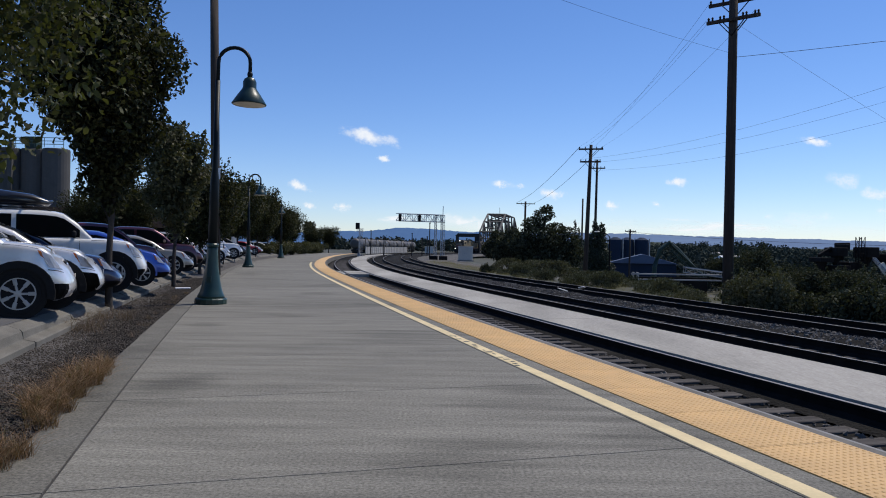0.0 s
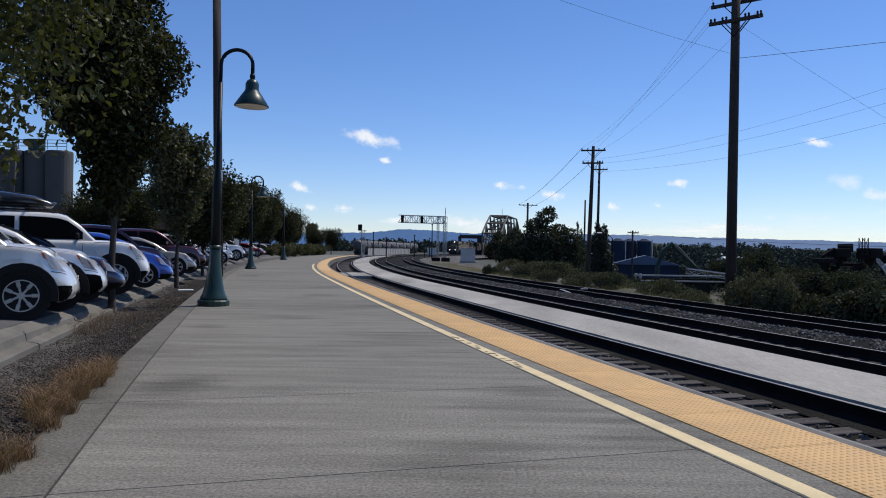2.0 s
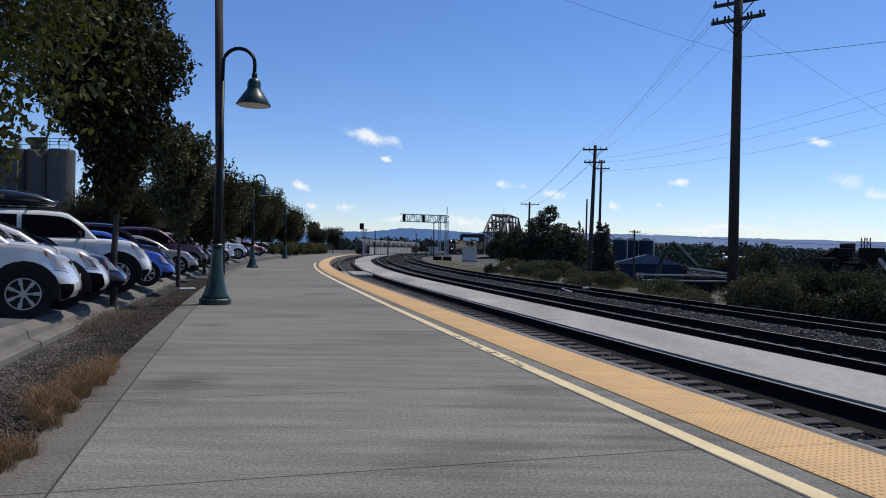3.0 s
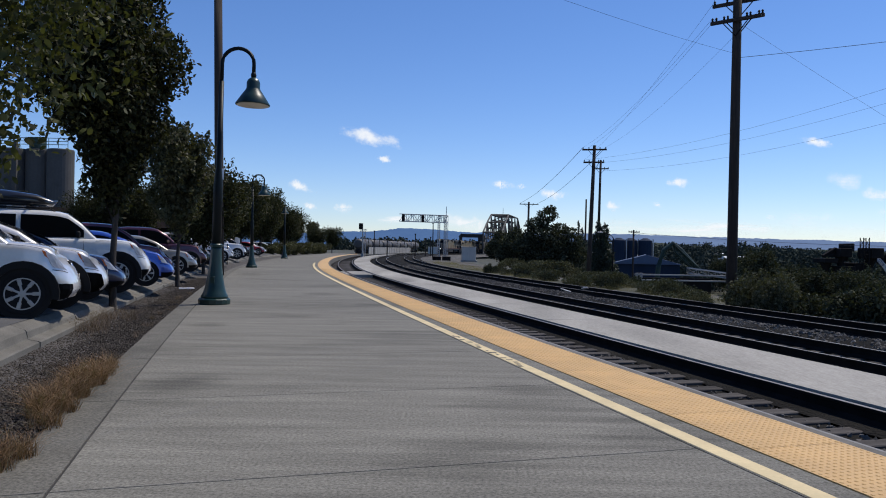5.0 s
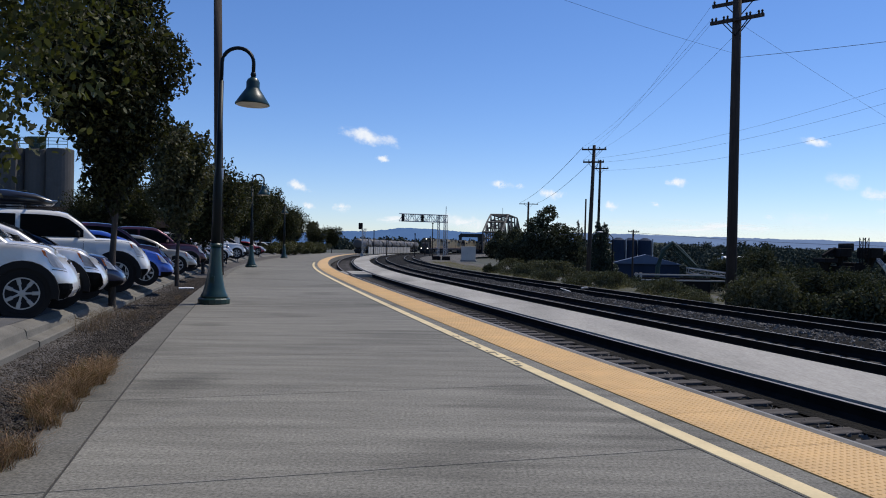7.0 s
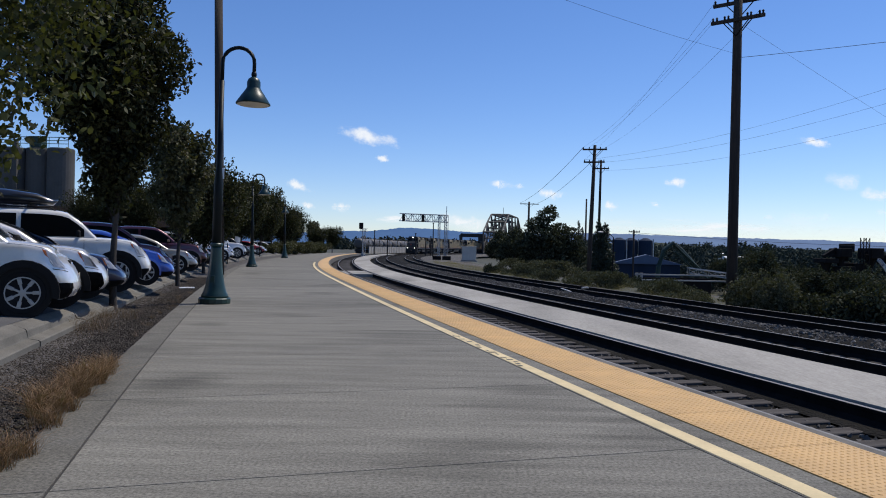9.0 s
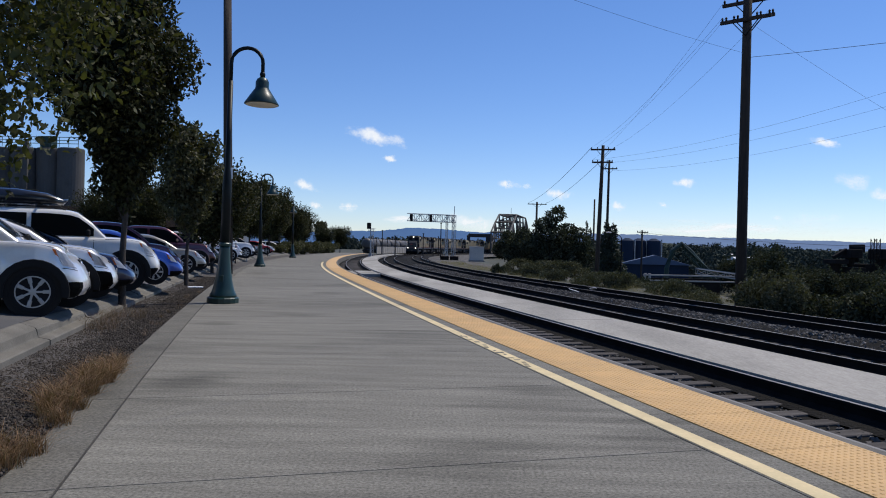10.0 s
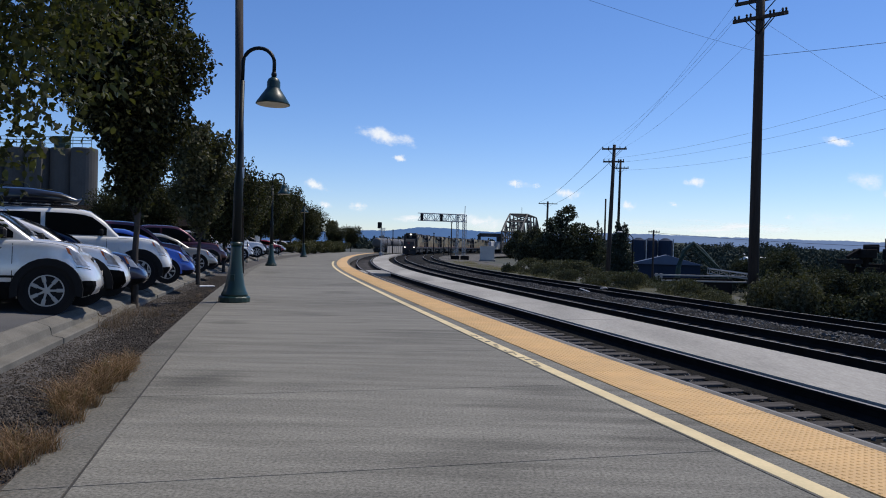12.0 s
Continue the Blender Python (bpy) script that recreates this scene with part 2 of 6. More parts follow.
def heading(s):
    """Degrees by which +y is turned to run along the line."""
    return -math.degrees(bearing(s))


# ---- the car park's own line, which bends less ----
N = Vector((0.9694, 0.2453, 0))
T = Vector((-0.2453, 0.9694, 0))
S0, RADIUS = 48.0, 400.0


def park(s, d, z=0.0):
    if s < S0:
        p = T * s + N * d
    else:
        a = (s - S0) / RADIUS
        p = T * S0 + N * RADIUS - (N * math.cos(a) - T * math.sin(a)) * (RADIUS - d)
    return Vector((p.x, p.y, z))


def inverse(x, y):
    p = Vector((x, y, 0))
    s = p.dot(T)
    if s < S0:
        return s, p.dot(N)
    c = T * S0 + N * RADIUS
    v = c - p
    return S0 + RADIUS * math.atan2(-v.dot(T), v.dot(N)), RADIUS - v.length


def steps(a, b, near=2.0, far=5.0, knee=40.0):
    out, s = [], a
    while s < b - 1e-6:
        out.append(s)
        s += near if s < knee else far
    return out + [b]


# ---- mesh tools ----
def part(name, bm, material, parent=None, label="", smooth=False):
    me = bpy.data.meshes.new(name)
    bmesh.ops.recalc_face_normals(bm, faces=bm.faces)
    bm.to_mesh(me)
    bm.free()
    return meshed(name, me, material, parent, label, smooth)


def meshed(name, me, material, parent=None, label="", smooth=False):
    for m in (material if isinstance(material, (list, tuple)) else [material]):
        me.materials.append(m)
    if smooth:
        me.polygons.foreach_set("use_smooth", [True] * len(me.polygons))
    ob = new(name, me)
    if parent:
        ob.parent = parent
    if label:
        ob["label"] = label
    return ob


def box(bm, c, size, rot=None, bevel=0.0):
    m = Matrix.Translation(c) @ (rot if rot else Matrix()) @ Matrix.Diagonal((*size, 1))
    r = bmesh.ops.create_cube(bm, size=1, matrix=m)
    if bevel:
        edges = list({e for v in r["verts"] for e in v.link_edges})
        bmesh.ops.bevel(bm, geom=edges, offset=bevel, segments=1, affect="EDGES")
    return bm


def nbox(c, size, rot=None, bevel=0.0):
    return box(bmesh.new(), c, size, rot, bevel)


def tube(bm, pts, r, seg=8, caps=True):
    pts = [Vector(p) for p in pts]
    rs = r if isinstance(r, (list, tuple)) else [r] * len(pts)
    rings = []
    for i, p in enumerate(pts):
        d = (pts[min(i + 1, len(pts) - 1)] - pts[max(i - 1, 0)]).normalized()
        up = Vector((0, 0, 1)) if abs(d.z) < 0.9 else Vector((0, 1, 0))
        a = d.cross(up).normalized()
        b = a.cross(d)
        rings.append([bm.verts.new(p + (a * math.cos(k * math.tau / seg) + b * math.sin(k * math.tau / seg)) * rs[i]) for k in range(seg)])
    for q, w in zip(rings, rings[1:]):
        for k in range(seg):
            bm.faces.new((q[k], q[(k + 1) % seg], w[(k + 1) % seg], w[k]))
    if caps:
        bm.faces.new(rings[0][::-1])
        bm.faces.new(rings[-1])
    return bm


def ntube(pts, r, seg=8):
    return tube(bmesh.new(), pts, r, seg)


def turned(bm, profile, seg=24, at=(0, 0, 0)):
    """A turned shape round z from (radius, height) pairs."""
    rings = []
    for r, z in profile:
        rings.append([bm.verts.new((at[0] + r * math.cos(k * math.tau / seg), at[1] + r * math.sin(k * math.tau / seg), at[2] + z)) for k in range(seg)])
    for q, w in zip(rings, rings[1:]):
        for k in range(seg):
            bm.faces.new((q[k], q[(k + 1) % seg], w[(k + 1) % seg], w[k]))
    bm.faces.new(rings[0][::-1])
    bm.faces.new(rings[-1])
    return bm


def swept(profile, ss, closed=True, bm=None):
    """A section of (d, z) pairs, or a function of s that gives them, drawn along the line."""
    bm = bm or bmesh.new()
    rows = []
    for s in ss:
        pr = profile(s) if callable(profile) else profile
        rows.append([bm.verts.new(along(s, d, z)) for d, z in pr])
    for a, b in zip(rows, rows[1:]):
        k = len(a)
        for i in range(k if closed else k - 1):
            bm.faces.new((a[i], a[(i + 1) % k], b[(i + 1) % k], b[i]))
    if closed:
        bm.faces.new(rows[0][::-1])
        bm.faces.new(rows[-1])
    return bm


def slab(d0, d1, z, thick, ss):
    f = d0 if callable(d0) else (lambda s: d0)
    g = d1 if callable(d1) else (lambda s: d1)
    return swept(lambda s: [(f(s), z - thick), (f(s), z), (g(s), z), (g(s), z - thick)], ss)


def empty(name, m, **tags):
    ob = new(name)
    ob.empty_display_size = 0.2
    ob.matrix_basis = m
    return tagged(ob, **tags)


def leaves(name, blobs, count, size, material, parent=None, seed=1, droop=0.5, shell=0.55, thin=0.45, simple=False):
    """Many small folded leaves, spread through egg-shaped blobs (x, y, z, rx, ry, rz), with ragged edges and gaps."""
    rng = np.random.default_rng(seed)
    bl = np.array(blobs, float)
    vol = (bl[:, 3] * bl[:, 4] * bl[:, 5]) ** 0.8
    pick = rng.choice(len(bl), count, p=vol / vol.sum())
    v = rng.normal(size=(count, 3))
    v /= np.linalg.norm(v, axis=1, keepdims=True)
    rad = (shell + (1 - shell) * rng.random(count) ** 0.5) * (1 + 0.09 * rng.normal(size=count))
    c = bl[pick, :3] + v * bl[pick, 3:6] * rad[:, None]
    a = rng.normal(size=(count, 3))
    a[:, 2] -= droop
    a /= np.linalg.norm(a, axis=1, keepdims=True)
    b = np.cross(a, rng.normal(size=(count, 3)))
    b /= np.linalg.norm(b, axis=1, keepdims=True) + 1e-9
    nn = np.cross(a, b)
    L = size * (0.6 + 0.8 * rng.random(count))[:, None]
    W = L * thin
    fold = nn * W * 0.14
    if simple:
        verts = np.stack([c - a * L / 2, c + b * W / 2 + fold, c + a * L / 2, c - b * W / 2 + fold], 1).reshape(-1, 3)
        idx = np.arange(count)[:, None] * 4
        tris = np.stack([idx + [0, 1, 2], idx + [0, 2, 3]], 1).reshape(-1, 3)
    else:
        curl = nn * L * 0.10
        verts = np.stack([c - a * L / 2, c - a * L * 0.2 + b * W / 2 + fold, c + a * L * 0.18 + b * W * 0.42 + fold, c + a * L / 2 - curl,
                          c + a * L * 0.18 - b * W * 0.42 + fold, c - a * L * 0.2 - b * W / 2 + fold], 1).reshape(-1, 3)
        idx = np.arange(count)[:, None] * 6
        tris = np.stack([idx + [0, 1, 5], idx + [1, 2, 4], idx + [1, 4, 5], idx + [2, 3, 4]], 1).reshape(-1, 3)
    me = bpy.data.meshes.new(name)
    me.from_pydata(verts.tolist(), [], tris.tolist())
    return meshed(name, me, material, parent)


# ---- ground ----
def ground_height(x, y):
    s, d = inverse(x, y)
    if y < 0:
        s, d = Vector((x, y, 0)).dot(T), Vector((x, y, 0)).dot(N)
    if d < 5:
        z = -0.62
        if d < -45:
            z = min(0.15, -0.62 + (-45 - d) * 0.1)
        if s > 132:
            z = -0.55
        return z
    z = -0.52
    if d > 17.5:
        z -= (min(d, 24) - 17.5) * 0.03
    if d > 24:
        z -= (min(d, 60) - 24) * 0.17
    far = max(0.0, min(1.0, (y - 130) / 90))
    return z * (1 - far) + max(z, -2.5) * far if d < 120 else z


def build_ground():
    def axis(lo, hi, fine_lo, fine_hi, step):
        out, v = [], fine_lo
        while v < fine_hi:
            out.append(v)
            v += step
        g, k = step, fine_hi
        while k < hi:
            out.append(k)
            g *= 1.35
            k += g
        out.append(hi)
        g, k = step, fine_lo
        while True:
            g *= 1.35
            k -= g
            if k < lo:
                break
            out.insert(0, k)
        out.insert(0, lo)
        return out
    xs = axis(-4500, 4500, -80, 90, 3)
    ys = axis(-800, 4600, -12, 260, 3)
    verts = [(x, y, ground_height(x, y)) for y in ys for x in xs]
    k = len(xs)
    faces = [(j * k + i, j * k + i + 1, (j + 1) * k + i + 1, (j + 1) * k + i) for j in range(len(ys) - 1) for i in range(k - 1)]
    me = bpy.data.meshes.new("ground")
    me.from_pydata(verts, [], faces)
    tagged(meshed("ground", me, M["ground"], smooth=True), "dry earth and gravel ground falling away beyond the tracks", "ground", kind="structure")


build_ground()


def edge(s):
    """The platform's edge at the planting strip."""
    return -1.50 - 0.19 * math.tanh(max(s, 0) / 13.0)


# planting strip, car park, kerb
def lot(s):
    return 0.36 - 0.015 * min(max(s - 12, 0), 7)


tagged(part("planting_strip", swept(lambda s: [(-3.05, -0.5), (-3.05, 0.05), (-2.5, 0.01), (edge(s), -0.02), (edge(s), -0.5)], steps(-6, 128, 1.5)),
            M["soil"]), "dark gravel planting strip with dry weeds", "planting strip", kind="structure")
tagged(part("car_park", swept(lambda s: [(-42, -0.7), (-42, 0.62), (-5.1, 0.44), (-3.8, 0.40), (-3.30, lot(s)), (-3.30, -0.7)], steps(-8, 130)), M["asphalt"]),
       "dark asphalt car park surface", "car park", kind="structure")


def build_kerb():
    kerb = empty("kerb", Matrix(), label="worn two-step concrete kerb along the planting strip", category="kerb", kind="structure")
    s = -6.0
    rng = random.Random(8)
    while s < 128:
        b = min(s + 2.9, 128)
        lift = rng.uniform(-0.012, 0.012)
        lean = rng.uniform(-0.015, 0.015)
        bm = swept(lambda q: [(-3.29, -0.3), (-3.29, lot(q) + 0.004 + lift), (-3.24 + lean, lot(q) + 0.010 + lift), (-3.07 + lean, lot(q) - 0.055 + lift), (-3.045 + lean, lot(q) - 0.085 + lift),
                              (-3.02, 0.175 + lift), (-3.01, 0.155), (-2.885 + lean, 0.128), (-2.862 + lean, 0.112), (-2.85, -0.3)],
                   [s, (s + b) / 2, b])
        part("kerb_stone", bm, M["kerb"], kerb)
        s = b + (0.09 if 12 < b < 14.5 else 0.02)
    return kerb


build_kerb()


# ---- platform ----
def build_platform():
    plat = empty("platform", Matrix(), label="broom-finished grey concrete railway platform", category="platform", kind="structure")
    part("bedding", slab(lambda s: edge(s) + 0.02, 4.94, -0.012, 0.6, steps(-6, 150)), M["joint"], plat)
    s = -6.0
    while s < 150:
        b = s + 2.75
        mid = [s + 0.006, (s + b) / 2, b - 0.006]
        part("concrete_panel", slab(lambda q: edge(q) + 0.412, 3.585, 0.0, 0.2, mid), M["concrete"], plat)
        part("border_panel", slab(edge, lambda q: edge(q) + 0.390, -0.001, 0.2, mid), M["concrete_border"], plat)
        s = b
    s = -6.0
    while s < 150:
        b = s + 6.1
        mid = [s + 0.004, (s + b) / 2, b - 0.004]
        part("edge_panel", slab(3.60, 4.015, 0.0, 0.2, mid), M["concrete"], plat)
        part("coping", slab(4.945, 5.055, 0.0, 0.55, mid), M["kerb"], plat)
        s = b
    s = -6.0
    while s < 66:
        b = s + 9.15
        part("edge_line", slab(3.62, 3.79, 0.004, 0.05, [s, (s + b) / 2, b]), M["line"], plat, "pale yellow painted line")
        s = b
    return plat


platform = build_platform()


def build_tactile():
    """Raised-dome warning panels, one mesh for all on the straight."""
    length, d0, d1 = 1.22, 4.03, 4.935
    bm = slab(d0, d1, 0.006, 0.05, [0.004, length - 0.004])
    nd, ns = 14, 19
    for i in range(nd):
        for j in range(ns):
            p = along((j + 0.5) * length / ns, d0 + (i + 0.5) * (d1 - d0) / nd, 0.006)
            lo = [bm.verts.new(p + Vector((math.cos(k * math.tau / 6), math.sin(k * math.tau / 6), 0)) * 0.019) for k in range(6)]
            hi = [bm.verts.new(p + Vector((math.cos(k * math.tau / 6), math.sin(k * math.tau / 6), 0)) * 0.011 + Vector((0, 0, 0.0055))) for k in range(6)]
            for k in range(6):
                bm.faces.new((lo[k], lo[(k + 1) % 6], hi[(k + 1) % 6], hi[k]))
            bm.faces.new(hi)
    me = bpy.data.meshes.new("tactile_panel")
    bmesh.ops.recalc_face_normals(bm, faces=bm.faces)
    bm.to_mesh(me)
    bm.free()
    me.materials.append(M["yellow"])
    plain = slab(d0, d1, 0.006, 0.05, [0.004, length - 0.004])
    far = bpy.data.meshes.new("tactile_panel")
    bmesh.ops.recalc_face_normals(plain, faces=plain.faces)
    plain.to_mesh(far)
    plain.free()
    far.materials.append(M["yellow"])
    s = -6.1
    while s < 146:
        ob = new("tactile_panel", me if s < 50 else far)
        ob.parent = platform
        ob.matrix_basis = Matrix.Translation(along(s, 0)) @ pose(0, 0, 0, 0, 0, heading(s + length / 2) - heading(length / 2))
        s += length


build_tactile()

# worn lettering on the line: it cannot be read, plain bars
for k, (s, w) in enumerate(((9.0, 0.5), (9.55, 0.3), (10.05, 0.6), (10.8, 0.45), (11.45, 0.55), (12.1, 0.4))):
    for j in range(3):
        part("worn_lettering", slab(3.625 + 0.03 * ((k + j) % 3), 3.685 + 0.03 * ((k * 2 + j) % 3), 0.0065, 0.002, [s + j * w / 3, s + j * w / 3 + w / (6 + j)]), M["concrete_border"], platform,
             "worn dark lettering bar")

# ---- middle slab between the tracks, crossing, ballast ----
middle = empty("middle_platform", Matrix(), label="pale concrete walkway slab between the tracks", category="walkway", kind="structure")
for k in range(16):
    a = -5.0 + 11.2 * k
    part("slab_panel", slab(7.56, 9.52, -0.25, 0.4, [a + 0.012, a + 3.7, a + 7.4, a + 11.188]), M["slab"], middle)
tagged(part("track_crossing", slab(6.03, 7.31, -0.255, 0.25, steps(46.6, 52.6)), M["slab"]), "pale concrete crossing panel between the rails", "crossing", kind="structure")
tagged(part("crossing_apron", slab(5.03, 5.80, -0.255, 0.25, steps(46.6, 52.6)), M["slab"]), "pale concrete crossing apron beside the platform", "crossing", kind="structure")


def bed(s):
    h = 0.07 * noise.noise(Vector((s * 0.4, 0, 0))) + 0.05 * noise.noise(Vector((s * 1.3, 5, 0)))
    return [(5.0, -0.50), (7.6, -0.50), (7.6, -0.6), (9.4, -0.6), (9.4, -0.50), (12.15, -0.50), (12.75, -0.35 + h), (13.35, -0.28 + h), (13.95, -0.36 + h),
            (14.35, -0.50), (16.9, -0.50), (17.7, -0.55), (19.0, -0.72)]


tagged(part("ballast", swept(bed, steps(-8, 330, 0.8, 4), closed=False), M["ballast"], smooth=True), "oil-darkened crushed stone ballast under the tracks", "ballast", kind="structure")
tagged(part("gravel_verge", swept([(17.7, -0.535), (19.5, -0.60), (23, -0.66), (26.5, -0.95)], steps(30, 330, 2, 5), closed=False), M["gravel"], smooth=True),
       "pale gravel verge beside the tracks", "verge", kind="structure")


def build_stones():
    rng = np.random.default_rng(5)
    base = np.array([(1, 0, 0), (-1, 0, 0), (0, 1, 0), (0, -1, 0), (0, 0, 1), (0, 0, -1)], float)
    tri = [(0, 2, 4), (2, 1, 4), (1, 3, 4), (3, 0, 4), (2, 0, 5), (1, 2, 5), (3, 1, 5), (0, 3, 5)]
    verts, faces = [], []

    def strew(count, s0, s1, d0, d1, zf, size):
        for _ in range(count):
            s = s0 + (s1 - s0) * rng.random() ** 1.5
            d = d0 + (d1 - d0) * rng.random()
            k = size * (0.6 + 0.9 * rng.random())
            q = Euler(rng.random(3) * 6.28).to_matrix()
            c = along(s, d, zf(s, d))
            v = base * (0.7 + 0.6 * rng.random((6, 1))) * k
            o = len(verts)
            verts.extend([tuple(c + q @ Vector(p)) for p in v])
            faces.extend([(a + o, b + o, e + o) for a, b, e in tri])

    def heap(s, d):
        pr = bed(s)
        for (a, z0), (b, z1) in zip(pr, pr[1:]):
            if a <= d <= b and b > a:
                return z0 + (z1 - z0) * (d - a) / (b - a)
        return -0.47
    strew(9000, 8, 75, 12.05, 14.55, heap, 0.038)
    strew(1500, 3, 30, 5.9, 7.4, lambda s, d: -0.49, 0.03)
    strew(2500, 10, 60, 16.4, 18.5, heap, 0.04)
    me = bpy.data.meshes.new("ballast_stones")
    me.from_pydata(verts, [], faces)
    tagged(meshed("ballast_stones", me, M["stone"]), "loose angular grey ballast stones between the tracks", "stones", kind="stuff")
    verts.clear()
    faces.clear()
    strew(46000, 3.5, 34, -2.9, -1.5, lambda s, d: (0.006 + max(0, -2.5 - d) * 0.067) if d < edge(s) - 0.02 else -0.05, 0.014)
    me = bpy.data.meshes.new("gravel_chips")
    me.from_pydata(verts, [], faces)
    tagged(meshed("gravel_chips", me, M["chip"]), "dark loose gravel chips on the planting strip", "gravel", kind="stuff")


build_stones()
# low black strip over the sleepers along the platform track's far rail
tagged(part("ballast_shoulder", swept([(7.02, -0.475), (7.10, -0.450), (7.20, -0.440), (7.36, -0.44)], steps(-6, 150, 1.5), closed=False), M["ballast"], smooth=True),
       "black ballast heaped against the rail", "ballast", kind="structure")


# ---- tracks ----
def rail_profile(d, top=-0.25):
    h = top
    return [(d - 0.07, h - 0.21), (d - 0.07, h - 0.195), (d - 0.012, h - 0.14), (d - 0.012, h - 0.045), (d - 0.037, h - 0.035), (d - 0.037, h - 0.004),
            (d + 0.037, h - 0.004), (d + 0.037, h - 0.035), (d + 0.012, h - 0.045), (d + 0.012, h - 0.14), (d + 0.07, h - 0.195), (d + 0.07, h - 0.21)]


def build_track(centre, a, b, ties, label):
    tr = empty("track", Matrix(), label=label, category="railway track", kind="structure")
    ss = steps(a, b, 4, 4)
    for side in (-0.7525, 0.7525):
        r = part("rail", swept(rail_profile(centre + side), ss), M["rail"], tr, "dark rusty steel rail")
        part("running_surface", swept([(centre + side - 0.030, -0.2545), (centre + side - 0.030, -0.2505), (centre + side + 0.030, -0.2505), (centre + side + 0.030, -0.2545)], ss),
             M["railhead"], r, "worn bright rail head")
    bm = nbox((0, 0, 0), (2.6, 0.23, 0.18), bevel=0.012)
    me = bpy.data.meshes.new("sleeper")
    bm.to_mesh(me)
    bm.free()
    me.materials.append(M["sleeper"])
    s = a + 0.3
    rng = random.Random(int(centre * 10))
    while s < ties:
        ob = new("sleeper", me)
        ob.parent = tr
        ob.matrix_basis = Matrix.Translation(along(s, centre + rng.uniform(-0.04, 0.04), -0.55 + rng.uniform(-0.008, 0.008))) @ pose(0, 0, 0, 0, 0, heading(s) + rng.uniform(-1, 1))
        s += 0.52 + rng.uniform(-0.02, 0.02)
    return tr


build_track(6.61, -6, 330, 100, "railway track beside the platform with dark timber sleepers")
build_track(11.19, -6, 330, 80, "middle railway track with dark steel rails")
build_track(15.62, -6, 150, 80, "outer railway track in dirty ballast")


# ---- street lamps on the platform ----
def build_lamp(m):
    lamp = empty("street_lamp", m, label="green cast-iron platform lamp with an arched neck and bell shade", category="street lamp", group="platform lamps")
    part("base_plate", turned(bmesh.new(), [(0.40, -0.02), (0.41, 0.03), (0.41, 0.13), (0.385, 0.16), (0.36, 0.165)], 16), M["green"], lamp)
    part("flared_base", turned(bmesh.new(), [(0.35, 0.165), (0.345, 0.22), (0.30, 0.30), (0.255, 0.45), (0.215, 0.65), (0.18, 0.90), (0.155, 1.15), (0.14, 1.45), (0.135, 1.50)], 24),
         M["green"], lamp, smooth=True)
    part("collar", turned(bmesh.new(), [(0.135, 1.50), (0.165, 1.52), (0.165, 1.57), (0.135, 1.60)], 24), M["green"], lamp)
    part("shaft", turned(bmesh.new(), [(0.125, 1.60), (0.115, 3.2), (0.075, 3.6), (0.062, 5.9)], 20), M["dark_green"], lamp, smooth=True)
    pts = [(0, 0, 5.9)]
    for k in range(13):
        a = math.pi - k * math.pi / 12
        pts.append((0.42 + 0.42 * math.cos(a), 0, 6.38 + 0.40 * math.sin(a)))
    pts.append((0.84, 0, 6.14))
    part("arched_neck", ntube(pts, 0.05, 12), M["dark_green"], lamp, smooth=True)
    part("ball_joint", turned(bmesh.new(), [(0.02, 6.0), (0.06, 6.02), (0.075, 6.08), (0.06, 6.14), (0.03, 6.17)], 16, (0.84, 0, 0)), M["dark_green"], lamp, smooth=True)
    shade = part("bell_shade", turned(bmesh.new(), [(0.445, 5.29), (0.45, 5.31), (0.30, 5.54), (0.19, 5.70), (0.175, 5.74), (0.175, 5.88), (0.14, 5.96), (0.06, 6.02)], 32, (0.84, 0, 0)),
                 M["green"], lamp, "glossy green bell-shaped shade", smooth=True)
    part("lens", turned(bmesh.new(), [(0.42, 5.285), (0.41, 5.275), (0.1, 5.25)], 32, (0.84, 0, 0)), M["lens"], shade, "pale frosted lens")
    part("access_door", nbox((0.0, -0.215, 0.62), (0.12, 0.03, 0.25), bevel=0.01), M["green"], lamp)
    return lamp


lamp1 = build_lamp(pose(-6.11, 18.73, 0.0, 0, 0.9, 0))
lamp2 = copy_thing(lamp1, pose(-13.35, 48.6, 0, 0, 0, 0))
lamp2.scale = (0.94, 0.94, 0.94)
copy_thing(lamp1, pose(-18.85, 82.5, 0, 0, 0, 103))


